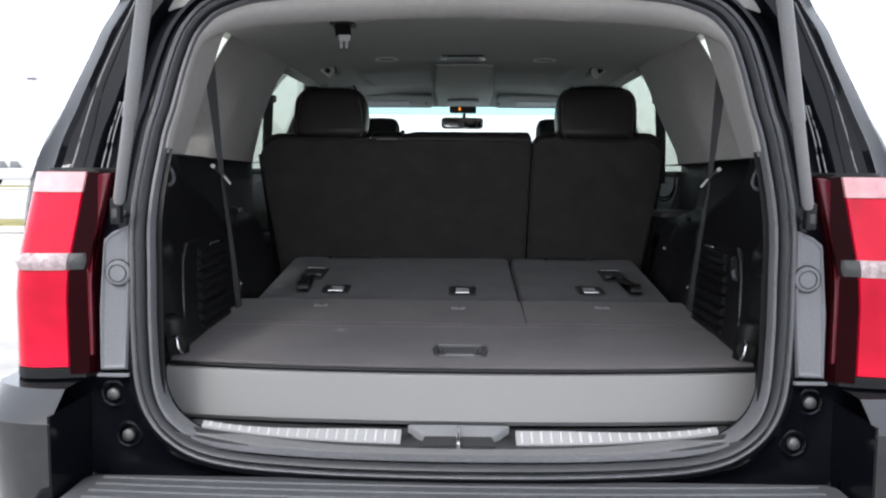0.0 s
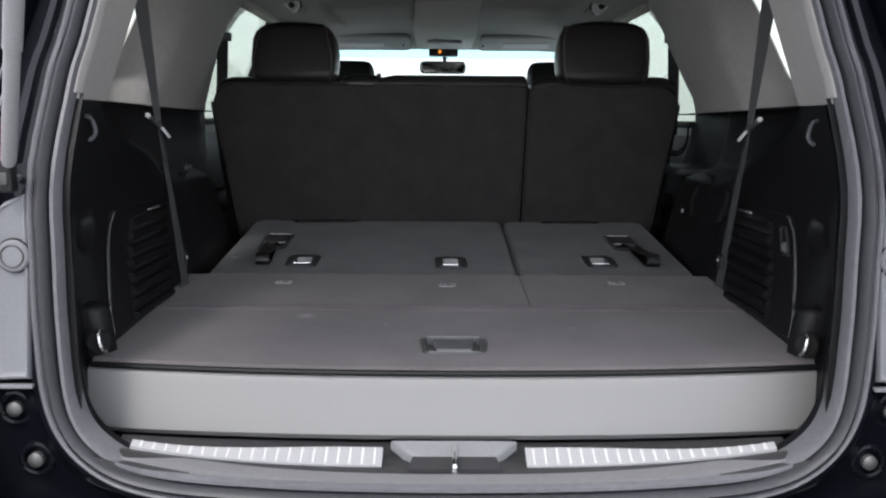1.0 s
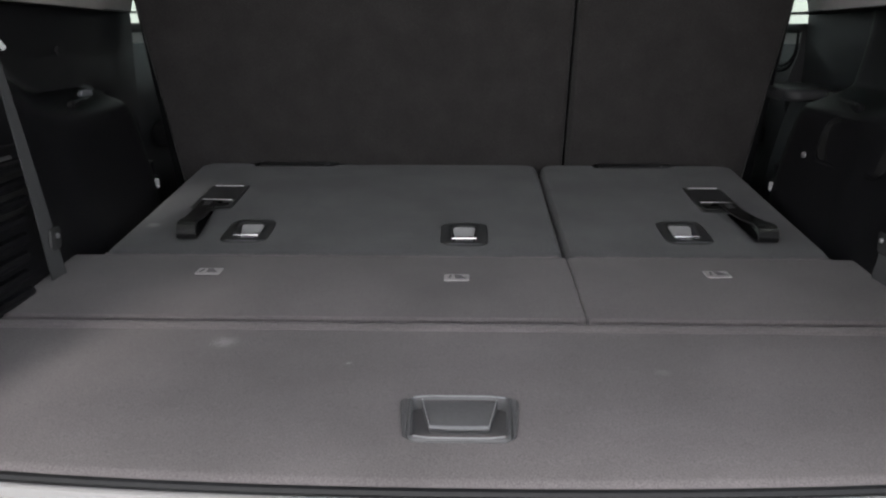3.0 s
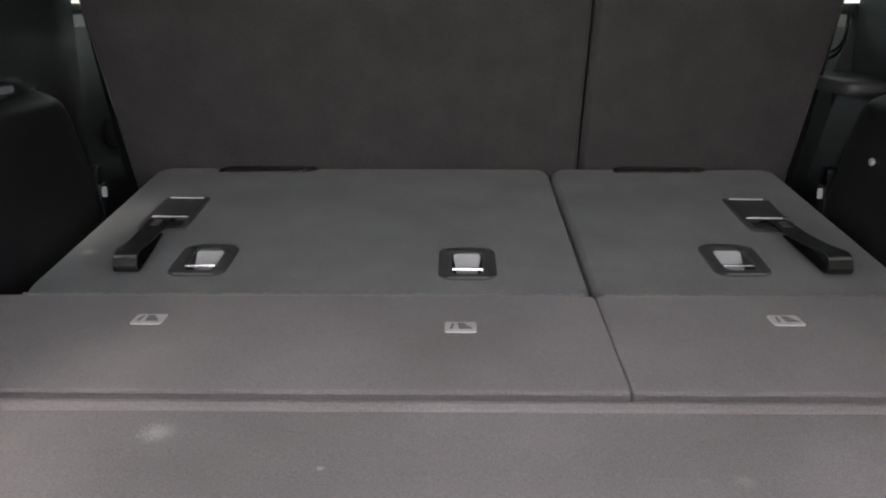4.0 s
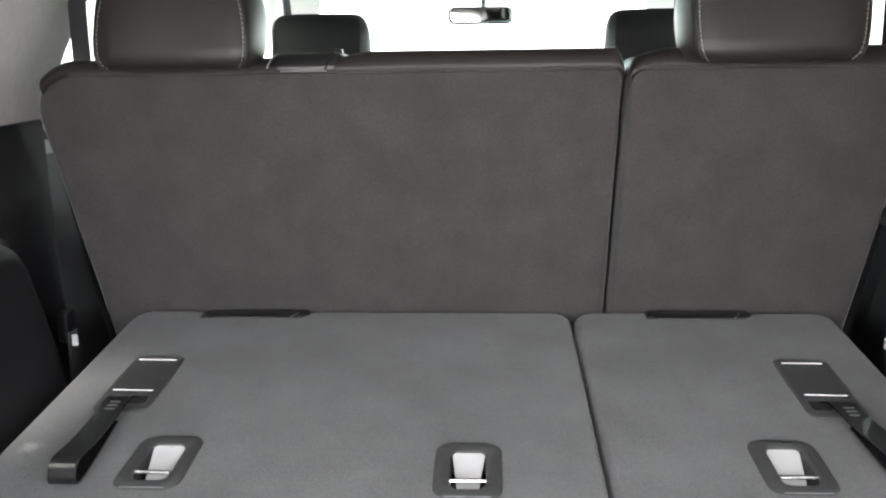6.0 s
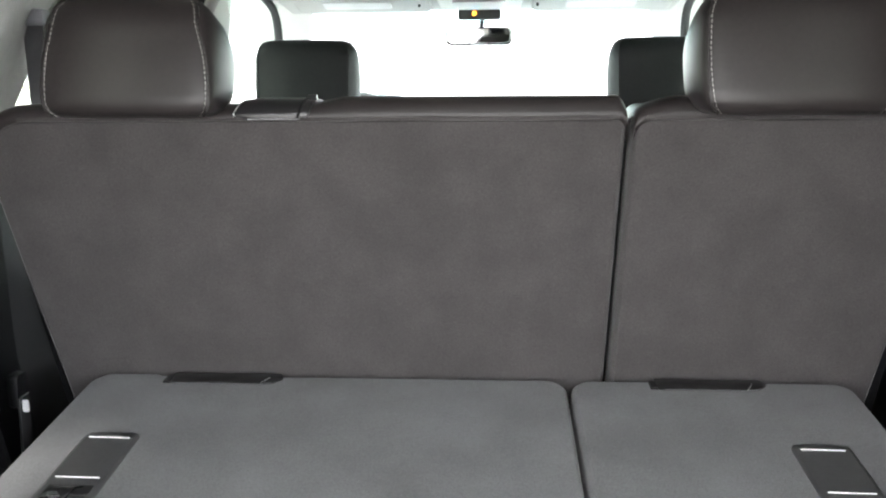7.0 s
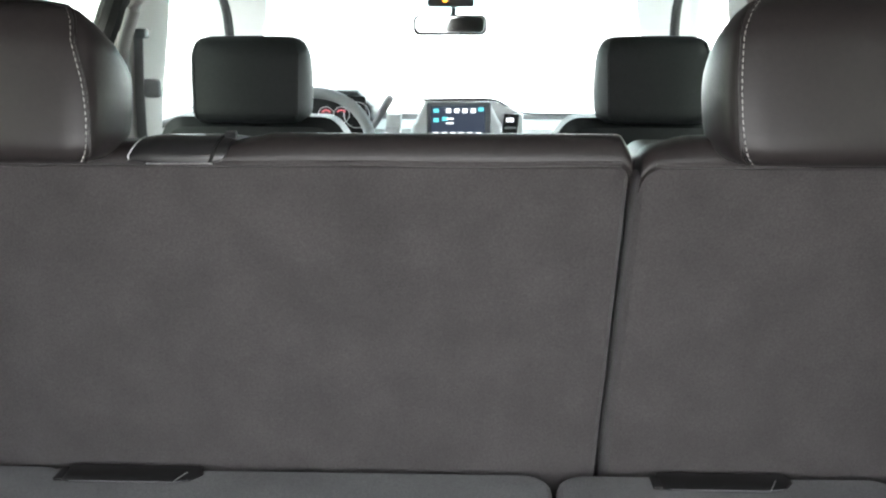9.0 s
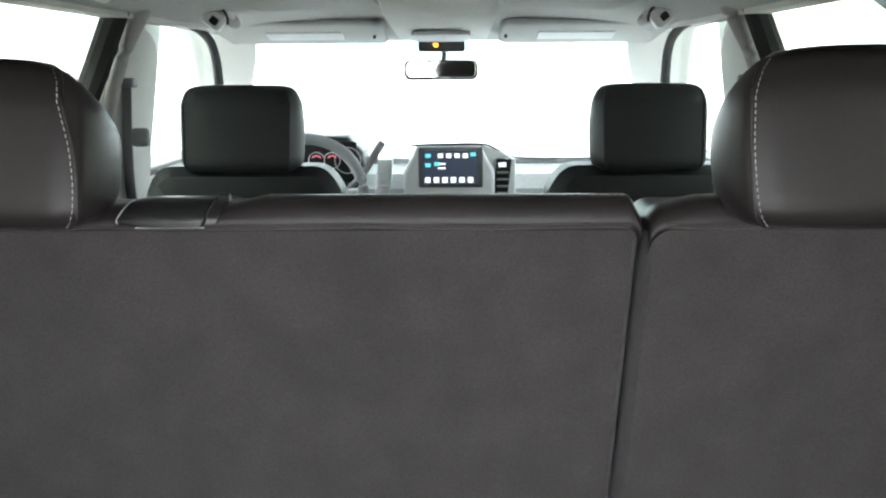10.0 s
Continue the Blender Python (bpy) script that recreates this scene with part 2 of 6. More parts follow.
def slab(outline, rings, put, bm=None, caps=(True, True), holes=()):
    """A body built of rings of one outline, each drawn in by an inset and set at a depth; put(u, v, w) gives the place."""
    bm = bm or bmesh.new()
    us, vs = [p[0] for p in outline], [p[1] for p in outline]
    cu, cv, hu, hv = (min(us) + max(us)) / 2, (min(vs) + max(vs)) / 2, (max(us) - min(us)) / 2, (max(vs) - min(vs)) / 2
    loops = []
    for inset, w in rings:
        loops.append([bm.verts.new(put(cu + (u - cu) * (1 - inset / hu), cv + (v - cv) * (1 - inset / hv), w)) for u, v in outline])
    n = len(outline)
    for a, b in zip(loops, loops[1:]):
        for i in range(n):
            bm.faces.new((a[i], a[(i + 1) % n], b[(i + 1) % n], b[i]))
    if caps[0]:
        bm.faces.new(loops[0])
    if caps[1] and holes:
        w = rings[-1][1]
        rim = [bm.edges.get((loops[-1][i], loops[-1][(i + 1) % n])) for i in range(n)]
        for hole in holes:
            vs = [bm.verts.new(put(u, v, w)) for u, v in hole]
            rim += [bm.edges.new((vs[i], vs[(i + 1) % len(vs)])) for i in range(len(vs))]
        bmesh.ops.triangle_fill(bm, edges=rim, use_beauty=True, use_dissolve=False)
    elif caps[1]:
        bm.faces.new(loops[-1])
    return bm


def soft(r, depth, steps=4):
    """Rings of a body of that depth with round edges on both faces."""
    out = [(r * (1 - math.sin(a)), r * (1 - math.cos(a))) for a in (math.pi / 2 * i / steps for i in range(steps + 1))]
    return out + [(i, depth - w) for i, w in reversed(out)]


def block(x0, x1, y0, y1, z0, z1, r=0.004, bm=None, round_r=None):
    """A box with softened edges, between two corners."""
    rr = r if round_r is None else round_r
    return slab(rrect(x1 - x0, z1 - z0, max(rr, 0.0005), 3, (x0 + x1) / 2, (z0 + z1) / 2), soft(r, y1 - y0, 2), lambda u, v, w: (u, y0 + w, v), bm)


def plate(x0, x1, y0, y1, z0, z1, r=0.003, round_r=0.01, bm=None, top=None):
    """A lying plate with round corners in plan; top(x, y) adds to the height."""
    return slab(rrect(x1 - x0, y1 - y0, round_r, 5, (x0 + x1) / 2, (y0 + y1) / 2), soft(r, z1 - z0, 3), lambda u, v, w: (u, v, z0 + w + (top(u, v) if top else 0)), bm)


def grid(f, us, vs, bm=None):
    bm = bm or bmesh.new()
    rows = [[bm.verts.new(f(u, v)) for v in vs] for u in us]
    for a, b in zip(rows, rows[1:]):
        for i in range(len(vs) - 1):
            bm.faces.new((a[i], a[i + 1], b[i + 1], b[i]))
    return bm


def tube(points, r, n=10, bm=None, closed=False):
    """A round rod along points; r a number or one a point."""
    bm = bm or bmesh.new()
    pts = [Vector(p) for p in points]
    loops = []
    for i, p in enumerate(pts):
        a = pts[i - 1] if (i or closed) else p
        b = pts[(i + 1) % len(pts)] if (i + 1 < len(pts) or closed) else p
        way = (b - a).normalized()
        side = way.cross(Vector((0, 0, 1)) if abs(way.z) < 0.9 else Vector((0, 1, 0))).normalized()
        up = side.cross(way)
        rad = r[i] if isinstance(r, (list, tuple)) else r
        loops.append([bm.verts.new(p + rad * (math.cos(t) * side + math.sin(t) * up)) for t in (2 * math.pi * k / n for k in range(n))])
    pairs = list(zip(loops, loops[1:])) + ([(loops[-1], loops[0])] if closed else [])
    for a, b in pairs:
        for k in range(n):
            bm.faces.new((a[k], a[(k + 1) % n], b[(k + 1) % n], b[k]))
    if not closed:
        bm.faces.new(loops[0])
        bm.faces.new(loops[-1])
    return bm


def ribbon(points, across, width, thick, bm=None):
    """A strap along points; across is its direction of width."""
    bm = bm or bmesh.new()
    pts, ac = [Vector(p) for p in points], Vector(across).normalized()
    loops = []
    for i, p in enumerate(pts):
        way = (pts[min(i + 1, len(pts) - 1)] - pts[max(i - 1, 0)]).normalized()
        nor = way.cross(ac).normalized()
        wide = width[0] + (width[1] - width[0]) * i / (len(pts) - 1) if isinstance(width, tuple) else width
        loops.append([bm.verts.new(p + ac * (wide / 2 * a) + nor * (thick / 2 * b)) for a, b in ((-1, -1), (1, -1), (1, 1), (-1, 1))])
    for a, b in zip(loops, loops[1:]):
        for k in range(4):
            bm.faces.new((a[k], a[(k + 1) % 4], b[(k + 1) % 4], b[k]))
    bm.faces.new(loops[0])
    bm.faces.new(loops[-1])
    return bm


def curve_through(points, steps=6):
    """A smooth line through points of any size."""
    p = [np.array(q, float) for q in points]
    p = [2 * p[0] - p[1], *p, 2 * p[-1] - p[-2]]
    out = []
    for i in range(1, len(p) - 2):
        for k in range(steps):
            t = k / steps
            out.append(0.5 * (2 * p[i] + (p[i + 1] - p[i - 1]) * t + (2 * p[i - 1] - 5 * p[i] + 4 * p[i + 1] - p[i + 2]) * t * t + (3 * p[i] - p[i - 1] - 3 * p[i + 1] + p[i + 2]) * t ** 3))
    out.append(p[-2])
    return out


def ease(a, b, v):
    t = min(1, max(0, (v - a) / (b - a)))
    return t * t * (3 - 2 * t)


def disc(at, axis, r, depth, n=24, dome=0.0, bm=None):
    """A round button: a short cylinder with an eased rim, from at along axis."""
    bm = bm or bmesh.new()
    axis = Vector(axis).normalized()
    turn = axis.to_track_quat("Z", "Y").to_matrix()
    e = min(r * 0.15, depth * 0.5)
    rings = [(r, 0), (r, depth - e), (r - e, depth), (r * 0.5, depth + dome * 0.7), (r * 0.1, depth + dome)]
    loops = [[bm.verts.new(Vector(at) + turn @ Vector((q * math.cos(a), q * math.sin(a), w))) for a in (2 * math.pi * k / n for k in range(n))] for q, w in rings]
    for a, b in zip(loops, loops[1:]):
        for k in range(n):
            bm.faces.new((a[k], a[(k + 1) % n], b[(k + 1) % n], b[k]))
    bm.faces.new(loops[0])
    bm.faces.new(loops[-1])
    return bm


def steps(a, b, n):
    return [a + (b - a) * i / n for i in range(n + 1)]


def shell(f, g, us, vs, bm=None, skip=None):
    """A closed sheet between the faces f and g over one grid."""
    bm = bm or bmesh.new()
    a = [[bm.verts.new(f(u, v)) for v in vs] for u in us]
    b = [[bm.verts.new(g(u, v)) for v in vs] for u in us]
    nu, nv = len(us), len(vs)
    for rows in (a, b):
        for i in range(nu - 1):
            for j in range(nv - 1):
                if not (skip and skip((us[i] + us[i + 1]) / 2, (vs[j] + vs[j + 1]) / 2)):
                    bm.faces.new((rows[i][j], rows[i][j + 1], rows[i + 1][j + 1], rows[i + 1][j]))
    for i in range(nu - 1):
        for j in (0, nv - 1):
            bm.faces.new((a[i][j], a[i + 1][j], b[i + 1][j], b[i][j]))
    for j in range(nv - 1):
        for i in (0, nu - 1):
            bm.faces.new((a[i][j], a[i][j + 1], b[i][j + 1], b[i][j]))
    return bm


# ---- ground outside ----
ground_bm = grid(lambda u, v: (u, v, 0), [-900, -200, -60, -20, 0, 20, 60, 200, 900], [-900, -200, -60, -20, 0, 20, 60, 200, 900])
solo("ground", ground_bm, CONCRETE, (0, 0, 0), "pale sunlit concrete of a wide parking lot", "ground", kind="structure")
for kx0, kx1, ky0, ky1 in ((-30, -8.2, 17.0, 19.6), (-60, -24, 50, 55)):
    kerb = thing("kerb", ((kx0 + kx1) / 2, (ky0 + ky1) / 2, 0), "low concrete kerb round a parking lot island", "kerb", "kerbed islands", "structure")
    part("kerb_stone", plate(kx0, kx1, ky0, ky1, 0, 0.13, 0.03, 1.0), KERB, kerb)
    part("turf", plate(kx0 + 0.3, kx1 - 0.3, ky0 + 0.3, ky1 - 0.3, 0.02, 0.16, 0.02, 0.8), GRASS, kerb, "dry yellow-green grass")


# ---- the rear opening of the car body ----
def rake(z):
    return 1.65 + 0.45 * max(0.0, z - 1.2) * ease(1.1, 1.4, z)


def bow(x, z):
    return -0.052 * max(0.0, 1 - (x / 0.66) ** 2) * (1 - ease(0.78, 0.95, z))


OPENING = [(0, 0.757), (0.30, 0.759), (0.50, 0.770), (0.592, 0.805), (0.635, 0.87), (0.645, 1.0), (0.644, 1.15), (0.643, 1.389), (0.630, 1.48), (0.615, 1.585), (0.592, 1.66), (0.536, 1.71), (0.40, 1.738), (0, 1.755)]
OUTER = [(0, 0.64), (0.34, 0.64), (0.62, 0.64), (0.84, 0.65), (0.93, 0.80), (0.95, 1.0), (0.94, 1.15), (0.942, 1.36), (0.905, 1.48), (0.866, 1.60), (0.830, 1.70), (0.750, 1.80), (0.45, 1.85), (0, 1.875)]


def whole(half):
    right = [(float(p[0]), float(p[1])) for p in curve_through(half, 6)]
    right[0], right[-1] = (0.0, right[0][1]), (0.0, right[-1][1])
    return right + [(-x, z) for x, z in reversed(right[1:-1])]


LOOP, EDGE = whole(OPENING), whole(OUTER)


def outward(loop, d):
    n, out = len(loop), []
    for i, (x, z) in enumerate(loop):
        ax, az = loop[i - 1]
        bx, bz = loop[(i + 1) % n]
        tx, tz = bx - ax, bz - az
        k = math.hypot(tx, tz)
        out.append((x + d * tz / k, z - d * tx / k))
    return out


def sweep(profile, bm=None):
    """A moulding round the opening: (outward, along y) from its inner edge."""
    bm = bm or bmesh.new()
    loops = []
    for d, dy in profile:
        loops.append([bm.verts.new((x, rake(z) + bow(x, z) + dy, z)) for x, z in outward(LOOP, d)])
    n = len(LOOP)
    for a, b in zip(loops, loops[1:] + loops[:1]):
        for i in range(n):
            bm.faces.new((a[i], a[(i + 1) % n], b[(i + 1) % n], b[i]))
    return bm


car = thing("car_body", (0, 2.5, 0), "black painted body of a large estate car, tailgate open", "car")
# section of the frame from the seal to the corner of the body: how far out, depth below and above the waist
GUTTER = [(0.07, 0.010, -0.008), (0.13, 0.016, -0.004), (0.19, 0.022, 0.036), (0.34, 0.028, 0.044), (0.385, 0.028, 0.012), (0.41, 0.028, 0.004), (0.50, 0.026, 0.006), (0.70, 0.024, 0.010),
          (0.735, 0.023, 0.004), (0.755, 0.022, 0.0), (0.775, 0.020, 0.006), (0.93, 0.012, 0.024)]
bm = bmesh.new()
seal_out = outward(LOOP, 0.050)
rings = [
    [(x, rake(z) + bow(x, z) + 0.10, z) for x, z in outward(LOOP, 0.02)],
    [(x, rake(z) + bow(x, z) + 0.012, z) for x, z in outward(LOOP, 0.035)],
    [(x, rake(z) + bow(x, z), z) for x, z in outward(LOOP, 0.048)],
    [(x, rake(z) + bow(x, z) + 0.002, z) for x, z in outward(LOOP, 0.060)],
    *[[(a + f * (b - a), rake(z) + low + (high - low) * ease(1.20, 1.30, z), z + f * (q - z)) for (a, z), (b, q) in zip(seal_out, EDGE)] for f, low, high in GUTTER],
    [(x, rake(z) + 0.05, z) for x, z in EDGE],
    [(x * 1.035, rake(z) + 0.20, z) for x, z in EDGE],
]
loops = [[bm.verts.new(p) for p in r] for r in rings]
for a, b in zip(loops, loops[1:]):
    for i in range(len(a)):
        bm.faces.new((a[i], a[(i + 1) % len(a)], b[(i + 1) % len(a)], b[i]))
part("rear_panel", bm, PAINT, car, "glossy black painted frame of the tailgate opening")

# weatherstrip: three soft ridges round the opening
ridge = [(0.002, 0.05), (0.0, 0.004), (0.004, -0.006), (0.010, -0.006), (0.013, 0.002), (0.015, 0.002), (0.019, -0.016), (0.025, -0.020), (0.031, -0.016), (0.034, 0.0),
         (0.036, 0.0), (0.039, -0.008), (0.044, -0.010), (0.049, -0.004), (0.051, 0.012), (0.03, 0.03)]
seal = thing("weatherstrip", (0, 1.62, 0.70), "grey rubber seal round the tailgate opening", "door seal")
part("inner_lip", sweep([*ridge[:5], (0.014, 0.02), (0.008, 0.05)]), RUBBER_PALE, seal, sharp=50)
part("bulb", sweep([(0.0145, 0.03), *ridge[5:10], (0.0345, 0.03)]), RUBBER, seal, sharp=50)
part("outer_lip", sweep([(0.0355, 0.03), *ridge[10:15], (0.045, 0.03)]), RUBBER_PALE, seal, sharp=50)

for s in (-1, 1):
    # side of the body with its wheel arch, roof edge and rear quarter window band
    side = lambda y, z, s=s: (s * (0.975 + 0.03 * math.sin(math.pi * (z - 0.3) / 1.1) if z < 1.34 else 0.975 - 0.38 * (z - 1.34)), y, z)
    back = lambda y, z, s=s: (side(y, z)[0] - s * 0.05, y, z)
    part("quarter_panel", shell(side, back, [1.86, 2.2, 2.6, 3.0, 3.4, 4.0, 4.8, 5.6], steps(0.45, 1.34, 6)), PAINT, car)
    part("roof_rail", shell(side, back, [1.95, 2.6, 3.4, 4.2, 4.75], steps(1.785, 1.86, 3)), PAINT, car)
    # slate grey cover below the strut, with a raised rim and its round plug
    inset = [(0.703, 0.918), (0.762, 0.916), (0.760, 1.05), (0.746, 1.196), (0.728, 1.212), (0.690, 1.228), (0.690, 1.10)]
    cover = part("pillar_cover", slab([(s * u, v) for u, v in inset], [(0.0, 0.03), (0.0, 0.006), (0.002, 0.0), (0.005, -0.003), (0.008, -0.003), (0.011, 0.0), (0.016, 0.001)], lambda u, v, w: (u, rake(v) + w - 0.004, v)), PILLAR_PLASTIC, car, "slate grey plastic pillar cover")
    part("cover_groove", disc((s * 0.715, 1.6455, 1.126), (0, -1, 0), 0.0290, 0.0020), BLACK_TRIM, cover)
    part("plug", disc((s * 0.715, 1.644, 1.126), (0, -1, 0), 0.0265, 0.006, dome=0.001), PILLAR_PLASTIC, cover, "round grey plug")
    part("plug_ring", tube([(s * 0.715 + 0.018 * math.cos(a), 1.6375, 1.126 + 0.018 * math.sin(a)) for a in [2 * math.pi * k / 24 for k in range(24)]], 0.0018, 6, closed=True), BEZEL, cover)
    part("cover_lip", block(s * 0.732 - 0.034, s * 0.732 + 0.034, 1.640, 1.652, 0.904, 0.911, 0.002), PILLAR_PLASTIC, cover)
    # twin trim strips beside the strut; a pale tube paints the crease's highlight
    for q in (0.0, 1.0):
        part("trim_strip", tube([(s * (0.757 - 0.010 * ease(1.40, 1.50, z) + q * (0.006 + 0.045 * (1.49 - z))), rake(z) - 0.006, z) for z in steps(1.345, 1.49, 8)], 0.0016, 8), COVER_GREY, car, "thin grey trim strip")
    part("crease_glint", tube([(s * x, rake(z) - 0.005, z) for x, z in curve_through([(0.755, 1.73), (0.777, 1.656), (0.806, 1.551), (0.826, 1.431), (0.834, 1.346)], 5)], 0.0016, 8), COVER_GREY, car, "pale tube painted as the crease highlight")
    part("shut_line", tube([(s * (0.735 + 0.19 * t), rake(1.342) + 0.004 + 0.05 * t * t, 1.342) for t in steps(0, 1, 8)], 0.0035, 6), VOID, car, "dark shut line above the lamp")
    for bx, bz in ((0.742, 0.861), (0.712, 0.771)):
        cup = part("bolt_cup", tube([(s * bx + 0.026 * math.cos(a), 1.672, bz + 0.026 * math.sin(a)) for a in [2 * math.pi * k / 20 for k in range(20)]], 0.006, 8, closed=True), PAINT, car)
        part("bolt", disc((s * bx, 1.685, bz), (0, -1, 0), 0.013, 0.024, 12, 0.003), BOLT_STEEL, cup, "zinc-plated bolt")
    # tail lamp that wraps round the corner
    lamp = thing("tail_lamp", (s * 0.88, 1.70, 0.90), "red and clear wraparound tail lamp in a black housing", "tail lamp", "tail lamps")
    def wrap(u, v, w, s=s):
        # u from the pillar (0) round the corner (1), v the height
        a = ease(0.35, 1.0, u)
        x = 0.775 + 0.200 * math.sin(min(1, u) * math.pi / 2) ** 0.9 - 0.10 * max(0, v - 1.08)
        y = 1.640 - 0.022 * math.sin(math.pi * min(1, u * 1.6)) * (1 if u < 0.62 else 1) + 0.24 * a * a + 0.30 * max(0, v - 1.15)
        return (s * (x + w * 0.5), y + (0.0 if w >= 0 else 0.03), v)
    def lens(u0, u1, z0, z1, w, depth=0.02):
        us, zs = steps(u0, u1, 12), steps(z0, z1, 8)
        return shell(lambda u, v: wrap(u, v, w), lambda u, v: (wrap(u, v, w)[0] * 0.97, wrap(u, v, w)[1] + 0.05, v), us, zs)
    def shaped(u0, u1, low, high, d, n=16):
        """A raised lens between two lines of height along the lamp."""
        face = lambda u, t, e: Vector(wrap(u, low(u) + (high(u) - low(u)) * t, 0.006)) + Vector((s * e * 0.6, -e, 0))
        dome = lambda u, t: d + 0.004 * math.sin(math.pi * t) * math.sin(math.pi * (u - u0) / (u1 - u0))
        return shell(lambda u, t: face(u, t, dome(u, t)), lambda u, t: face(u, t, -0.012), steps(u0, u1, n), steps(0, 1, 8))
    part("housing", lens(0.0, 1.0, 0.900, 1.345, -0.008), BLACK_TRIM, lamp, "black lamp housing")
    part("inner_lens", lens(0.012, 0.112, 0.912, 1.336, 0.0), DARK_RED_LENS, lamp, "smoked dark red lens")
    part("inner_edge", slab([(s * x, z) for x, z in ((0.773, 0.95), (0.779, 0.95), (0.782, 1.13), (0.772, 1.332), (0.746, 1.334), (0.762, 1.20), (0.772, 1.10))], [(0.0, 0.04), (0.0, 0.002), (0.003, 0.0)], lambda u, v, w: (u, rake(v) - 0.012 + w, v)), EDGE_LENS, lamp, "dull red lens edge beside the pillar")
    part("red_lens", lens(0.116, 0.97, 0.928, 1.128, 0.006), RED_LENS, lamp, "lower red lens")
    part("red_lens", lens(0.116, 0.97, 1.172, 1.292, 0.006), RED_LENS, lamp, "upper red lens")
    # pale pink colour stands in for sky mirrored in the red lens
    part("top_lens", lens(0.116, 0.97, 1.294, 1.336, 0.006), REFLECT_LENS, lamp, "top lens, sky reflection painted pale pink")
    part("lens_band", lens(0.116, 0.97, 1.128, 1.172, 0.005), RED_LENS, lamp)
    part("reversing_lens", shaped(0.115, 0.62, lambda u: 1.133 + 0.016 * ease(0.42, 0.62, u), lambda u: 1.168 - 0.016 * ease(0.42, 0.62, u), 0.004), CLEAR_LENS, lamp, "clear faceted reversing lens")
    part("reversing_reflector", shaped(0.03, 0.112, lambda u: 1.134, lambda u: 1.167, 0.004, 6), BEZEL, lamp, "dark end of the reversing lamp")
    part("base_band", lens(0.02, 0.98, 0.904, 0.926, 0.008), BLACK_TRIM, lamp, "black lower edge")
    # strut beside the opening
    strut = thing("gas_strut", (s * 0.726, 1.66, 1.23), "slate grey gas strut holding the tailgate up", "gas strut", "gas struts")
    foot, top = Vector((s * 0.709, 1.630, 1.250)), Vector((s * 0.406, 1.172, 2.023))
    way = (top - foot).normalized()
    part("strut_tube", tube([foot + way * d for d in (0.03, 0.04, 0.235)], [0.009, 0.0118, 0.0118], 18), COVER_GREY, strut)
    part("gate_end", block(top.x - 0.02, top.x + 0.02, top.y - 0.02, top.y + 0.02, top.z - 0.01, top.z + 0.03, 0.005), BLACK_TRIM, strut, "black socket at the tailgate")
    part("strut_sleeve", tube([foot + way * d for d in (0.235, 0.237, 0.87)], [0.0118, 0.0138, 0.0138], 18), COVER_GREY, strut)
    part("end_fitting", block(foot.x - 0.011, foot.x + 0.011, foot.y - 0.012, foot.y + 0.012, foot.z - 0.02, foot.z + 0.034, 0.004), BLACK_TRIM, strut, "black ball socket")
    part("ball_stud", tube([(foot.x, foot.y, foot.z), (foot.x, foot.y + 0.05, foot.z)], 0.006, 10), STEEL, strut, "steel ball stud")
    part("clip", block(foot.x - 0.006, foot.x + 0.006, foot.y - 0.016, foot.y - 0.008, foot.z - 0.008, foot.z + 0.012, 0.002), BEZEL, strut, "spring clip")

part("roof", shell(lambda y, x: (x, y, 1.885 - 0.045 * (x / 0.78) ** 2 - 0.02 * ease(3.5, 4.8, y)), lambda y, x: (x, y, 1.862 - 0.045 * (x / 0.78) ** 2 - 0.02 * ease(3.5, 4.8, y)),
                   steps(1.93, 4.85, 10), steps(-0.79, 0.79, 12)), PAINT, car, "black painted roof")
part("underbody", block(-0.93, 0.93, 1.75, 6.4, 0.35, 0.50, 0.02), BLACK_TRIM, car)
part("bonnet", shell(lambda y, x: (x, y, 1.22 - 0.12 * ease(5.6, 6.6, y) - 0.03 * (x / 0.9) ** 2), lambda y, x: (x, y, 0.6), steps(5.55, 6.6, 5), steps(-0.93, 0.93, 8)), PAINT, car, "black bonnet")
for s in (-1, 1):
    for wy in (2.62, 5.72):
        wheel = part("wheel", slab(rrect(0.78, 0.78, 0.389, 10, wy, 0.39), soft(0.03, 0.26, 3), lambda u, v, w, s=s: (s * (0.70 + w), u, v)), TYRE, car)
        part("rim", slab(rrect(0.52, 0.52, 0.259, 10, wy, 0.39), soft(0.01, 0.03, 2), lambda u, v, w, s=s: (s * (0.945 + w), u, v)), STEEL, wheel)

# the open tailgate, raised overhead
gate = thing("tailgate", (0, 1.90, 1.86), "black tailgate raised overhead on two struts", "tailgate")
def gate_at(t, x, d):
    # t from the hinge to the handle end, d through its thickness
    way, nor = Vector((0, -math.cos(radians(8)), 0.30)), Vector((0, 0, 1))
    return Vector((x * (1 + 0.15 * ease(0.35, 0.8, t)), 1.90, 1.875)) + way * (1.10 * t) + nor * d
part("gate_lining", shell(lambda t, x: gate_at(t, x, 0.0), lambda t, x: gate_at(t, x, 0.05), steps(0.02, 1, 12), steps(-0.68, 0.68, 12)), BLACK_TRIM, gate, "black plastic inner lining")
for s in (-1, 1):
    part("strut_bracket", block(s * 0.406 - 0.02, s * 0.406 + 0.02, 1.15, 1.19, 2.03, 2.11, 0.006), BLACK_TRIM, gate)
part("gate_skin", shell(lambda t, x: gate_at(t, x, 0.055), lambda t, x: gate_at(t, x, 0.075), steps(0.0, 1.02, 12), steps(-0.71, 0.71, 12)), PAINT, gate, "black painted outer skin")

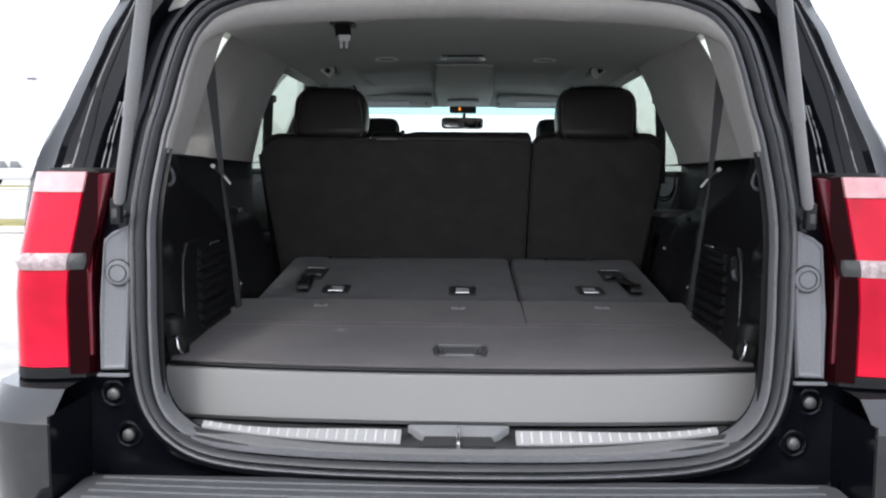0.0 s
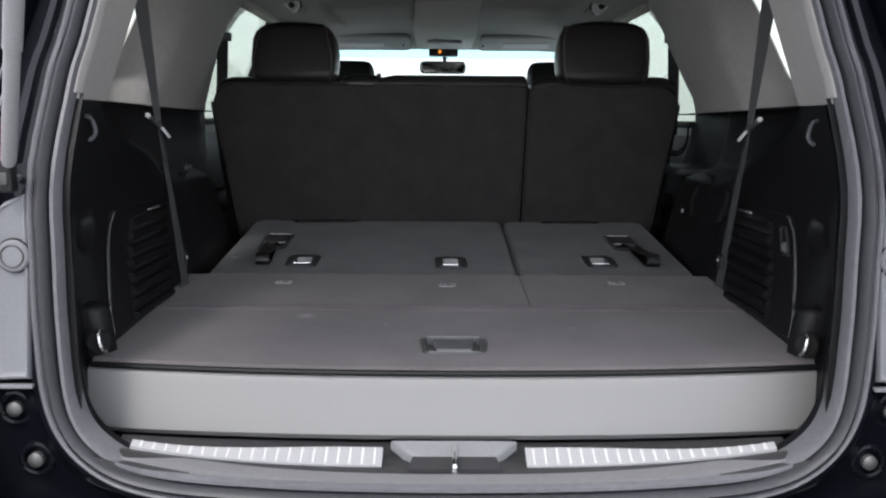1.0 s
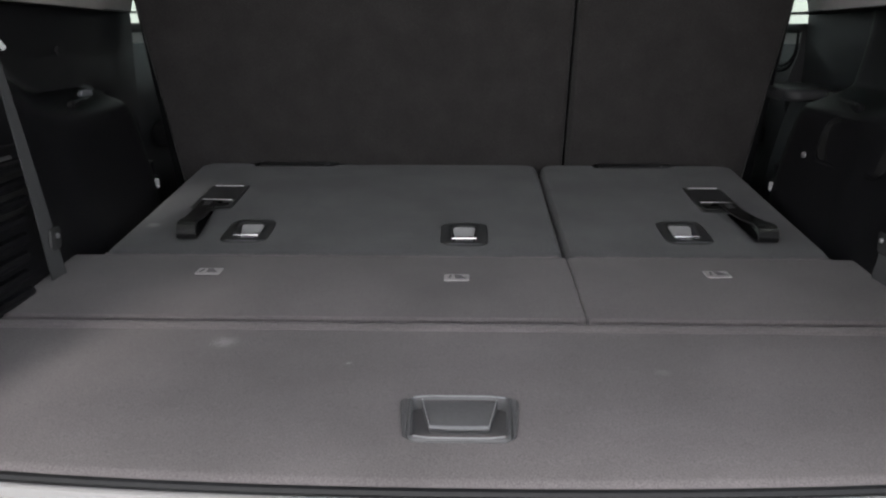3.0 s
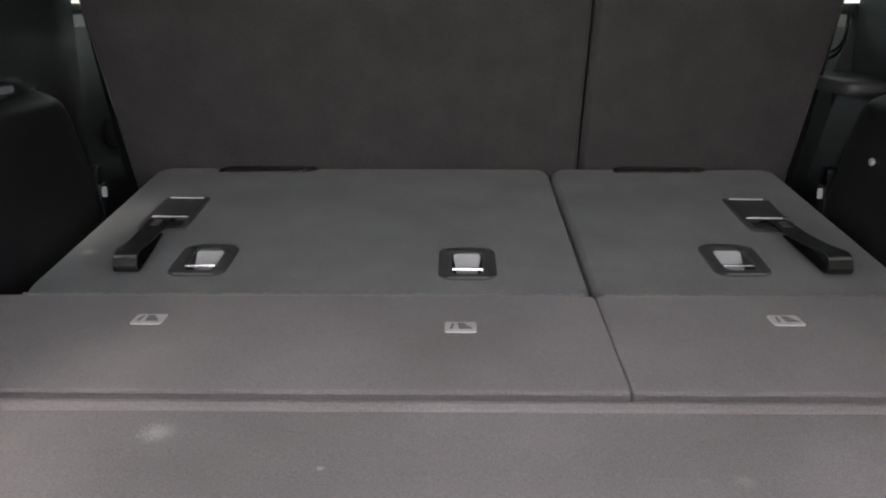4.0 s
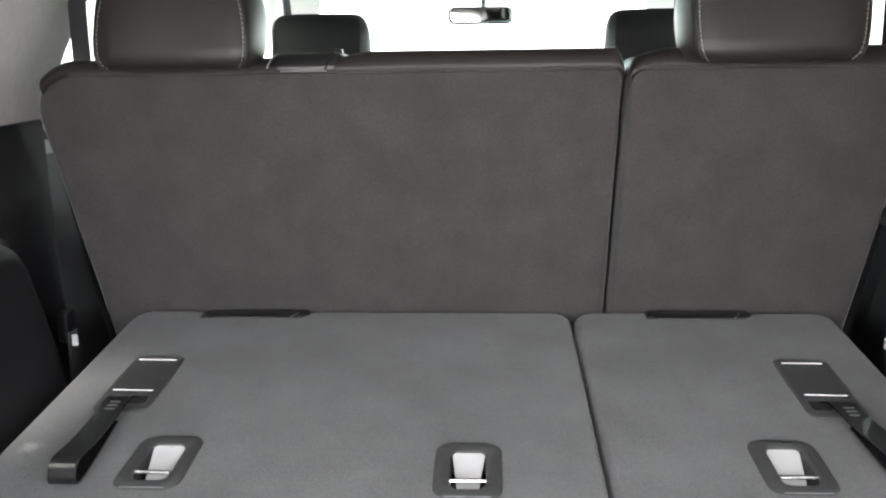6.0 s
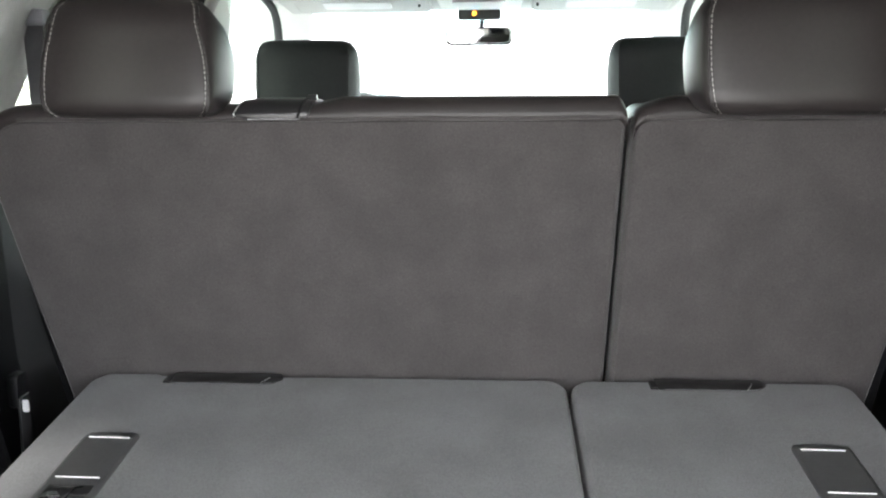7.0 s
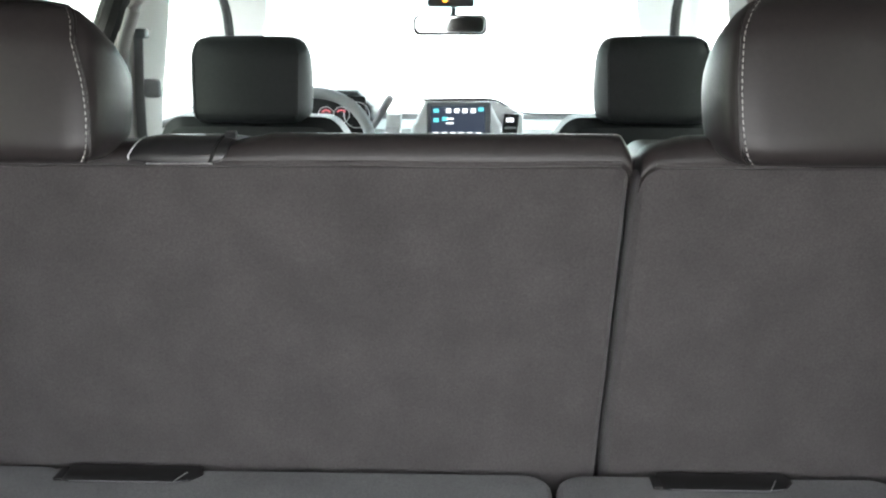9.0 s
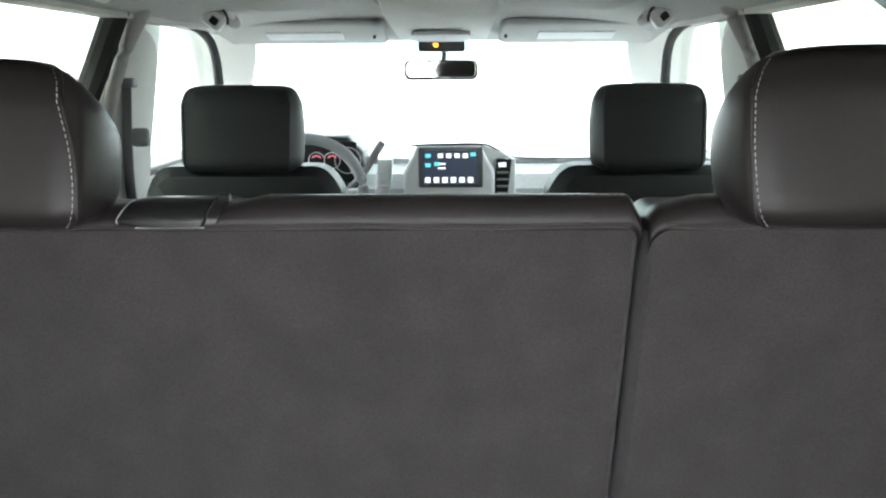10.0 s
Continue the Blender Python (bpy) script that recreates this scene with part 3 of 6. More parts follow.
# bumper with its step pad
bumper = thing("bumper", (0, 1.55, 0.45), "black rear bumper with a ribbed slate step pad", "bumper")
part("step_pad", slab(rrect(1.58, 0.26, 0.03, 5, 0, 1.505), [(0.0, -0.16), (0.0, -0.02), (0.006, -0.004), (0.014, 0.0)], lambda u, v, w: (u, v - 0.03 * (1 - (u / 0.8) ** 2), 0.700 + w)), STEP_PLASTIC, bumper, "slate ribbed plastic step pad")
for i in range(5):
    yy = 1.605 - 0.036 * i
    part("tread_rib", tube([(x, yy - 0.03 * (1 - (x / 0.8) ** 2), 0.7005) for x in steps(-0.74, 0.74, 24)], 0.0035, 6), STEP_PLASTIC, bumper)
part("bumper_beam", block(-0.90, 0.90, 1.42, 1.62, 0.42, 0.655, 0.03), PAINT, bumper)
for s in (-1, 1):
    prof = [(0.45, 0.09), (0.80, 0.006), (0.846, 0.002), (0.854, 0.008), (0.899, 0.078), (0.902, 0.45)]
    def corner(u, k, s=s):
        z, d = prof[k]
        a = u * math.pi / 2
        inner = 0.795
        x = inner + (0.205 - 0.25 * min(d, 0.12)) * math.sin(a) ** 0.8
        y = 1.485 + d * 0.9 * math.cos(a) + 0.20 * (1 - math.cos(a)) + (0.5 * ease(0.7, 1.0, u))
        return (s * x, y, z)
    b = grid(lambda u, k: corner(u, int(k)), steps(0, 1, 14), range(6))
    part("bumper_corner", b, GLOSS_PAINT, bumper, "glossy black bumper corner")
    part("corner_flank", shell(lambda y, z, s=s: (s * 0.795, y, z), lambda y, z, s=s: (s * 0.80, y, z), steps(1.487, 1.68, 3), steps(0.50, 0.862, 3)), PAINT, bumper)


# ---- inside: side trims, roof lining, floor ----
REACH = {-1: 0.785, 1: 0.842}


def lower_x(y, z, s=1):
    x = 0.652 + 0.095 * ease(0.88, 1.40, z)
    hollow = 2.52 - 0.30 * ease(1.20, 1.36, z)
    x += 0.075 * ease(1.175, 1.225, z) * ease(hollow - 0.12, hollow + 0.12, y)
    x -= 0.016 * ease(2.40, 2.52, y) * (1 - ease(1.15, 1.21, z))
    x += 0.13 * ease(2.80, 2.97, y)
    x += 0.02 * ease(1.88, 1.80, y)
    # round scoop moulded into the trim
    far = ((y - 1.897 - 0.8 * (z - 1.133)) / 0.040) ** 2 + ((z - 1.133) / 0.037) ** 2
    x += 0.020 * ease(1.0, 0.15, far)
    return min(x, REACH[s])


def ledge(y):
    return float(np.interp(y, (1.80, 2.03, 2.50, 3.00, 3.20), (1.388, 1.386, 1.379, 1.371, 1.371)))


def upper_x(z):
    return 0.752 - 0.05 * ease(1.38, 1.62, z) - 0.30 * max(0, z - 1.60) ** 1.35


def glass_line(z):
    return float(np.interp(z, (1.34, 1.42, 1.46, 1.54, 1.63, 1.716, 1.80), (2.270, 2.330, 2.390, 2.420, 2.458, 2.518, 2.59)))


for s, name in ((-1, "wall_left"), (1, "wall_right")):
    wall = thing(name, (s * 0.78, 2.4, 0.62), "black plastic cargo side trim below grey upper trim", "wall trim", kind="structure")
    ys = steps(1.80, 1.97, 30)[:-1] + steps(1.97, 2.10, 3)[:-1] + steps(2.10, 2.62, 22)[:-1] + steps(2.62, 2.78, 3)[:-1] + steps(2.78, 3.06, 12)[:-1] + steps(3.06, 3.20, 4)
    zs = steps(0.62, 1.08, 8)[:-1] + steps(1.08, 1.25, 30)[:-1] + steps(1.25, 1.388, 10)
    ys = [y for y in ys if s > 0 or y < 3.10]
    rise = lambda y, z: z if z < 1.25 else 1.25 + (z - 1.25) * (ledge(y) - 1.25) / 0.138
    part("lower_trim", shell(lambda y, z: (s * lower_x(y, z, s), y, rise(y, z)), lambda y, z: (s * 0.90, y, rise(y, z)), ys, zs), BLACK_TRIM, wall, "black moulded plastic side trim")
    # shelf that closes the gap between lower and upper trim
    part("trim_shelf", shell(lambda y, x: (s * x, y, ledge(y) - 0.001), lambda y, x: (s * x, y, ledge(y) - 0.005), steps(1.82, 3.18 if s > 0 else 3.08, 16), steps(0.758, 0.895, 4)), BLACK_TRIM, wall, "black ledge below the quarter window")
    # rear end that turns in to the seal
    part("end_trim", shell(lambda t, z: (s * (0.632 + (lower_x(1.80, z) - 0.632) * ease(0, 1, t) ** 0.7), rake(z) + 0.02 + (1.802 - rake(z) - 0.02) * t, z), lambda t, z: (s * 0.72, rake(z) + 0.03 + (1.802 - rake(z) - 0.03) * t, z), steps(0, 1, 8), steps(0.80, 1.388, 12)), BLACK_TRIM, wall)
    # grey upper trim ahead of the quarter window
    zu = steps(1.346, 1.79, 16)
    def front_line(z):
        return float(np.interp(z, (1.38, 1.50, 1.57, 1.62, 1.70, 1.77), (3.20, 3.32, 3.40, 3.46, 3.58, 3.74))) - (0.10 if s < 0 else 0.0)
    def up(t, z):
        foot = ledge(glass_line(1.38) + (front_line(1.38) - glass_line(1.38)) * t) - 0.003
        z = foot + (z - 1.346) * (1.79 - foot) / 0.444
        out = (0.852 - 0.36 * (z - 1.36) - upper_x(z)) * (1 - ease(0.0, 0.22, t))
        return (s * (upper_x(z) + out + (REACH[s] - upper_x(z) - 0.25 * max(0, z - 1.60)) * ease(0.62, 1.0, t)), glass_line(z) + (front_line(z) - glass_line(z)) * t, z)
    part("upper_trim", shell(up, lambda t, z: (up(t, z)[0] + s * (0.005 + 0.035 * ease(0.05, 0.4, t)), up(t, z)[1], up(t, z)[2]), steps(0, 1, 24), zu), GREY_TRIM, wall, "smooth grey upper quarter trim")
    # grey pillar trim at the rear edge
    def pil(t, z):
        y0, y1 = rake(z) + 0.02, 1.970 + (z - 1.39) * 0.20
        x0 = [p for p in LOOP if p[0] >= 0]
        edge = np.interp(z, [p[1] for p in x0], [p[0] for p in x0]) - 0.004
        return (s * (edge + (0.672 - 0.28 * (z - 1.39) - edge) * math.sin(t * math.pi / 2)), y0 + (y1 - y0) * t, z)
    part("pillar_trim", shell(pil, lambda t, z: (pil(t, z)[0] + s * (0.028 - 0.022 * ease(0.5, 1.0, t)), pil(t, z)[1] + 0.004, z), steps(0, 1, 8), steps(1.379, 1.735, 12)), GREY_TRIM, wall, "grey rear pillar trim")
    # roof side above the doors, pillar between them, screen pillar
    part("roof_side", shell(lambda y, z: (s * upper_x(z), y, z), lambda y, z: (s * (upper_x(z) + 0.05), y, z), steps(3.30, 4.95, 12), steps(1.735, 1.775, 4)), LIT_CLOTH, wall, "grey roof side lining")
    part("centre_pillar", shell(lambda t, z: (s * (0.798 - 0.12 * max(0, z - 1.36) - 0.02 * math.sin(math.pi * t)), 4.03 + 0.36 * t + 0.10 * (z - 1.36), z), lambda t, z: (s * (0.815 - 0.12 * max(0, z - 1.36)), 4.025 + 0.37 * t + 0.10 * (z - 1.36), z), steps(0, 1, 6), steps(0.9, 1.76, 10)), LIT_CLOTH, wall, "pale grey centre pillar trim")
    part("screen_pillar", shell(lambda t, z: (s * (0.765 - (0.05 + 0.10 * ease(1.45, 1.74, z)) * t), 4.85 + (1.77 - z) * 1.25 + 0.05 * t, z), lambda t, z: (s * 0.86, 4.87 + (1.77 - z) * 1.25, z), steps(0, 1, 5), steps(1.20, 1.775, 10)), LIT_CLOTH, wall, "pale grey screen pillar trim")
    part("door_frame", tube([(s * min(0.835, 0.712 + 0.44 * (1.74 - z)), 4.0, z) for z in steps(1.33, 1.775, 12)], 0.029, 10), VOID, wall, "black rear door frame")
    part("door_frame", tube([(s * x, y, z) for x, y, z in curve_through([(0.832, 3.26, 1.50), (0.780, 3.38, 1.66), (0.735, 3.52, 1.765), (0.715, 3.68, 1.790), (0.700, 3.97, 1.790)], 4)], 0.012, 10), BLACK_TRIM, wall, "black frame over the rear door glass")
    part("front_door_frame", tube([(s * x, y, z) for x, y, z in curve_through([(0.694, 4.40, 1.752), (0.702, 4.62, 1.735), (0.716, 4.80, 1.69), (0.752, 4.98, 1.58), (0.806, 5.18, 1.42), (0.832, 5.27, 1.33)], 4)], [0.012 + 0.006 * k / 20 for k in range(21)], 10), VOID, wall, "black front door frame")
    part("pillar_edge", tube([(s * x, y, z) for x, y, z in curve_through([(0.668, 4.05, 1.762), (0.680, 4.05, 1.734), (0.724, 4.055, 1.646), (0.764, 4.06, 1.535), (0.785, 4.07, 1.40), (0.790, 4.08, 1.20)], 4)], [0.026 - 0.010 * ease(0, 8, k) for k in range(21)], 12), GREY_TRIM, wall, "rounded grey edge of the centre pillar")
    # doors below the glass
    for dy0, dy1, nm in ((3.11 if s < 0 else 3.21, 4.20, "rear_door_trim"), (4.28, 5.45, "front_door_trim")):
        door = part(nm, shell(lambda y, z: (s * (0.838 - 0.03 * ease(1.05, 1.15, z) * ease(1.30, 1.22, z)), y, z), lambda y, z: (s * 0.90, y, z), steps(dy0, dy1, 5), steps(0.50, 1.345, 12)), DARK_TRIM, wall, "charcoal door trim")
        part("upper_panel", shell(lambda y, z: (s * 0.833, y, z), lambda y, z: (s * 0.85, y, z), steps(dy0 + 0.01, dy1 - 0.01, 5), steps(1.225, 1.322, 4)), DOOR_GREY, door, "pale grey upper door panel")
        part("armrest", block(min(s * 0.75, s * 0.842), max(s * 0.75, s * 0.842), dy0 + 0.2, dy1 - 0.25, 1.02, 1.09, 0.02), DARK_TRIM, door, "charcoal door armrest")
        part("door_ledge", block(min(s * 0.826, s * 0.862), max(s * 0.826, s * 0.862), dy0, dy1, 1.325, 1.346, 0.006), DARK_TRIM, door, "dark ledge below the glass")

for k, (s, y0, y1, mat, z0, lab) in enumerate([(q, *r) for q in (-1, 1) for r in ((1.88, 3.0, QUARTER, 1.34, "dark tinted rear quarter window"), (3.20, 4.10, TINTED, 1.345, "tinted rear door window"), (4.24, 5.50, CLEAR, 1.345, "clear front door window"))]):
    win = thing(f"window_{k + 1}", (s * 0.84, (y0 + y1) / 2, z0), lab, "window", kind="structure")
    pane = part("pane", shell(lambda y, z: (s * (0.865 - 0.36 * max(0, z - 1.36)), y, z), lambda y, z: (s * (0.869 - 0.36 * max(0, z - 1.36)), y, z), [y0, (y0 + y1) / 2, y1], steps(z0, 1.785, 6)), mat, win)
    pane.visible_shadow = False
    part("glass_channel", tube([(s * (0.862 - 0.36 * max(0, z - 1.36)), y1 - 0.02 - (0.0 if k % 3 < 2 else (z - z0) * 1.3), z) for z in steps(z0, 1.785, 6)], 0.016 if k % 3 else 0.008, 8), BLACK_TRIM, win, "black rubber glass channel")

screen_win = thing("window_7", (0, 5.3, 1.25), "wide clear windscreen washed out by daylight", "windscreen", kind="structure")
pane = part("pane", shell(lambda x, z: (x, 4.88 + (1.77 - z) * 1.35 + 0.10 * (1 - (x / 0.8) ** 2), z), lambda x, z: (x, 4.885 + (1.77 - z) * 1.35 + 0.10 * (1 - (x / 0.8) ** 2), z), steps(-0.84, 0.84, 10), steps(1.22, 1.80, 6)), CLEAR, screen_win)
pane.visible_shadow = False
band = part("shade_band", shell(lambda x, z: (x, 4.868 + (1.77 - z) * 1.35 + 0.10 * (1 - (x / 0.8) ** 2), z), lambda x, z: (x, 4.871 + (1.77 - z) * 1.35 + 0.10 * (1 - (x / 0.8) ** 2), z), steps(-0.70, 0.70, 10), steps(1.672, 1.76, 3)), SHADE, screen_win, "blue-green shade band")
band.visible_shadow = False


def lining(y, x):
    swell = 0.030 * ease(3.64, 3.76, y) * ease(4.62, 4.30, y) * ease(0.11, 0.15, abs(x)) * ease(0.50, 0.44, abs(x))
    z = 1.812 - swell - 0.060 * (abs(x) / 0.66) ** 3.2 * (1 - 0.8 * ease(4.4, 4.95, y)) - 0.100 * ease(4.45, 5.05, y) - 0.03 * ease(2.15, 1.93, y)
    return (x, y, z)


ceiling = solo("ceiling", shell(lining, lambda y, x: (x, y, lining(y, x)[2] + 0.03), steps(1.915, 4.99, 80), steps(-0.69, 0.69, 64)), SHADED_CLOTH, (0, 3.4, 1.75), "grey cloth roof lining of a car", "ceiling", kind="structure")
def frame_trim():
    """The grey band that frames the upper opening, turned towards the rear."""
    b, arc = bmesh.new(), [p for p in LOOP if p[1] > 1.386]
    arc = [p for p in arc if p[0] > 0][:] + [p for p in arc if p[0] <= 0]
    inner = outward(LOOP, -1.0)
    loops = []
    for x, z in arc:
        ix, iz = inner[LOOP.index((x, z))]
        k = ease(1.62, 1.745, z)
        row = []
        for d, dy in ((-0.004, 0.012), (0.010, 0.016), (0.024, 0.030), (0.036, 0.060), (0.042, 0.090), (0.036, 0.125), (0.004, 0.150), (-0.010, 0.10)):
            q = d * (0.12 + 0.88 * k)
            row.append(b.verts.new((x + (ix - x) * q, rake(z) + dy * (0.30 + 0.70 * k), z + (iz - z) * q)))
        loops.append(row)
    for p, q in zip(loops, loops[1:]):
        for i in range(len(p)):
            b.faces.new((p[i], p[(i + 1) % len(p)], q[(i + 1) % len(p)], q[i]))
    b.faces.new(loops[0])
    b.faces.new(loops[-1])
    return b


solo("trim", frame_trim(), GREY_TRIM, (0, 1.95, 1.70), "grey trim band round the upper tailgate opening", "trim", kind="structure", sharp=60)
solo("floor", block(-0.80, 0.80, 1.80, 5.5, 0.52, 0.60, 0.01), DARK_TRIM, (0, 3.0, 0.52), "charcoal carpeted car floor below the seats", "floor", kind="structure")


# ---- the tailgate sill ----
def sill_y(x):
    return 1.618 + 0.008 * (x / 0.6) ** 2


sill = thing("sill_trim", (0, 1.68, 0.73), "black plastic tailgate sill trim with steel scuff plates", "sill trim")
def sill_face(x, t):
    # from the seal up and in to the foot of the lid
    y = sill_y(x) + 0.005 + t * 0.135
    z = 0.750 + 0.044 * (abs(x) / 0.62) ** 3 * (1 - 0.75 * ease(0.25, 0.75, t)) + 0.007 * ease(0.0, 0.35, t) + 0.012 * ease(0.72, 1.0, t)
    return (x, y, z)
part("sill_panel", shell(sill_face, lambda x, t: (x, sill_face(x, t)[1], sill_face(x, t)[2] - 0.02), steps(-0.60, 0.60, 40), steps(0, 1, 12)), DARK_TRIM, sill)
for s in (-1, 1):
    def strip(x, t):
        k = (abs(x) - 0.125) / 0.42
        y = sill_y(x) + 0.052 + (0.042 - 0.026 * ease(0.1, 1.0, k)) * t
        return (x, y, 0.760 + 0.020 * (abs(x) / 0.62) ** 3 * 2.2 + 0.40 * (y - sill_y(x) - 0.052))
    xs = [s * v for v in steps(0.125, 0.556, 30)]
    scuff = part("scuff_plate", shell(strip, lambda x, t: (x, strip(x, t)[1] + 0.002, strip(x, t)[2] - 0.012), xs, steps(0, 1, 4)), SCUFF, sill, "satin steel scuff plate with ribs")
    for i in range(20):
        x = s * (0.138 + 0.0211 * i)
        a, b = strip(x, 0.08), strip(x, 0.92)
        part("rib", tube([a, b], 0.0028, 6), SCUFF_RIB, scuff)
part("sill_lip", shell(lambda x, t: (x, 1.656 + bow(x, 0.76) + 0.034 * t * ease(0.575, 0.44, abs(x)), 0.7575 - 0.006 * ease(0.44, 0.575, abs(x)) + 0.044 * (abs(x) / 0.62) ** 3 + 0.002 * t), lambda x, t: (x, 1.656 + bow(x, 0.76) + 0.034 * t * ease(0.575, 0.44, abs(x)), 0.736 + 0.044 * (abs(x) / 0.62) ** 3), steps(-0.575, 0.575, 40), steps(0, 1, 5)), SILL_LIP, sill, "pale rubber lip along the sill")
part("latch_slot", slab([(-0.080, 0.018), (0.080, 0.018), (0.072, 0.044), (-0.072, 0.044)], [(0, 0), (0, 0.006)], lambda u, v, w: (u, 1.638 + v, 0.748 + 0.42 * v + w)), DARK_TRIM, sill, "dark latch slot")
cover = part("latch_cover", slab([(-0.062, 0.038), (0.062, 0.038), (0.112, 0.086), (-0.112, 0.086)], [(0.0, -0.01), (0.0, 0.004), (0.004, 0.010), (0.010, 0.0115)], lambda u, v, w: (u, 1.642 + v, 0.740 + 0.42 * v + w)), COVER_GREY, sill, "grey moulded latch cover")
part("striker", tube(curve_through([(0, 1.650, 0.745), (0, 1.640, 0.765), (0, 1.655, 0.780), (0, 1.695, 0.788), (0, 1.705, 0.774)], 4), 0.0045, 10), CHROME, sill, "bright steel striker loop")


# ---- the cargo lid ----
def lip_y(x):
    return 1.750 + 0.052 * (abs(x) / 0.67) ** 2.2


def lid_z(y):
    return 0.910 + 0.055 * (y - 1.75)


lid = thing("cargo_lid", (0, 1.95, 0.80), "charcoal carpeted cargo lid with a grey front panel", "cargo lid")
def lid_top(x, t):
    y = lip_y(x) + (2.152 - lip_y(x)) * t
    edge = 0.005 * (1 - ease(0.0, 0.02, t)) + 0.010 * ease(0.975, 1.0, t)
    return (x, y, lid_z(y) - edge)
ts = [0, 0.008, 0.016, 0.03, 0.08, 0.16, 0.23, 0.325, 0.42] + steps(0.48, 0.95, 8) + [0.975, 0.988, 1.0]
part("carpet", shell(lid_top, lambda x, t: (x, lid_top(x, t)[1] + 0.004, lid_top(x, t)[2] - 0.025), steps(-0.662, -0.055, 18) + steps(-0.015, 0.021, 2) + steps(0.061, 0.668, 18), ts, skip=lambda x, t: -0.055 < x < 0.061 and 0.23 < t < 0.42), CARPET, lid, "charcoal carpet with a bound edge")
part("hem", tube([(x, 2.130, lid_z(2.130) - 0.003) for x in steps(-0.655, 0.662, 30)], 0.010, 10), CARPET, lid, "rolled carpet hem")
part("binding", tube([(x, lip_y(x) - 0.001, 0.9005) for x in steps(-0.665, 0.672, 40)], 0.0055, 8), BLACK_TRIM, lid, "black rubber edge strip")
def panel(x, t):
    cut = 0.024 * ease(0.630, 0.680, abs(x)) ** 2
    z0, z1 = 0.777 + cut - 0.004 * (abs(x) / 0.67) ** 2, 0.8965
    z = z0 + (z1 - z0) * t
    r = 0.012 * ((1 - ease(0, 0.10, t)) + (1 - ease(0, 0.06, 1 - t)))
    r += 0.10 * max(0, abs(x) - 0.60) ** 1.2
    return (x, lip_y(x) - 0.012 + r + 0.006 * t, z)
part("front_panel", shell(panel, lambda x, t: (x * 0.995, panel(x, t)[1] + 0.02, panel(x, t)[2]), steps(-0.672, 0.680, 60), steps(0, 1, 20)), LIP_GREY, lid, "smooth mid grey front panel")
part("lid_box", block(-0.64, 0.64, 1.83, 2.14, 0.78, 0.875, 0.01), DARK_TRIM, lid)
# recessed handle: a tapering frame round a well, with a sloping lift flap
hz = lid_z(1.885)
lay = lambda v: hz + 0.055 * (v - 1.885)
frame_ring = [(0.002 + u * (0.0570 + 0.05 * (v - 1.880)) / 0.0570, v) for u, v in rrect(0.114, 0.100, 0.010, 6, 0.0, 1.876)]
handle = part("handle", slab(frame_ring, [(0.0, -0.01), (0.0, 0.002), (0.0015, 0.0038), (0.0035, 0.0038), (0.005, 0.000), (0.006, -0.022)], lambda u, v, w: (u, v, lay(v) + w), caps=(False, False)), HANDLE_GREY, lid, "charcoal plastic handle recess")
for q in (-1, 1):
    wing = [(0.002 + q * x, v) for x, v in ((0.0550, 1.832), (0.0600, 1.838), (0.0640, 1.872), (0.0665, 1.906), (0.0655, 1.918), (0.0600, 1.922), (0.0585, 1.922))]
    part("side_wing", slab(wing, [(0.0, -0.006), (0.0, 0.0015), (0.002, 0.0028), (0.004, 0.0020)], lambda u, v, w: (u, v, lay(v) + w)), HANDLE_GREY, handle, "flat wing of the handle frame")
part("handle_well", slab([(-0.052, 1.829), (0.056, 1.829), (0.058, 1.925), (-0.054, 1.925)], [(0.0, -0.026), (0.0, -0.0115)], lambda u, v, w: (u, v, lay(v) + w)), HANDLE_GREY, handle)
part("handle_flap", slab([(-0.031, 1.868), (0.035, 1.868), (0.045, 1.922), (-0.041, 1.922)], [(0.0, -0.014), (0.0, -0.004), (0.002, -0.001), (0.004, 0.0)], lambda u, v, w: (u, v, lay(v) + w - 0.10 * (1.922 - v))), HANDLE_GREY, handle, "grey lift flap")
# pale tubes paint the highlights along the flap and frame edges
part("flap_lip", tube([(x, 1.8678 - 0.0020 * (1 - ((x - 0.002) / 0.033) ** 2), lay(1.868) - 0.0054) for x in steps(-0.031, 0.035, 8)], 0.0026, 8), COVER_GREY, handle, "flap lip, painted pale for its highlight")
for q in (-1, 1):
    part("flap_glint", tube([(0.002 + q * 0.0325, 1.868, lay(1.868) - 0.0050), (0.002 + q * 0.0425, 1.921, lay(1.921))], 0.0009, 6), COVER_GREY, handle)
for yy, half in ((1.9235, 0.052), (1.8290, 0.048)):
    part("frame_glint", tube([(0.002 + x, yy + 0.004 * (1 if yy < 1.88 else -1) * ease(0.7, 1.0, abs(x) / half), lay(yy) + 0.0036) for x in steps(-half, half, 12)], 0.0013, 6), COVER_GREY, handle, "pale tube painted as an edge highlight")


# ---- folded third-row seats ----
def seat_z(y):
    return 0.957 + 0.105 * (y - 2.425)


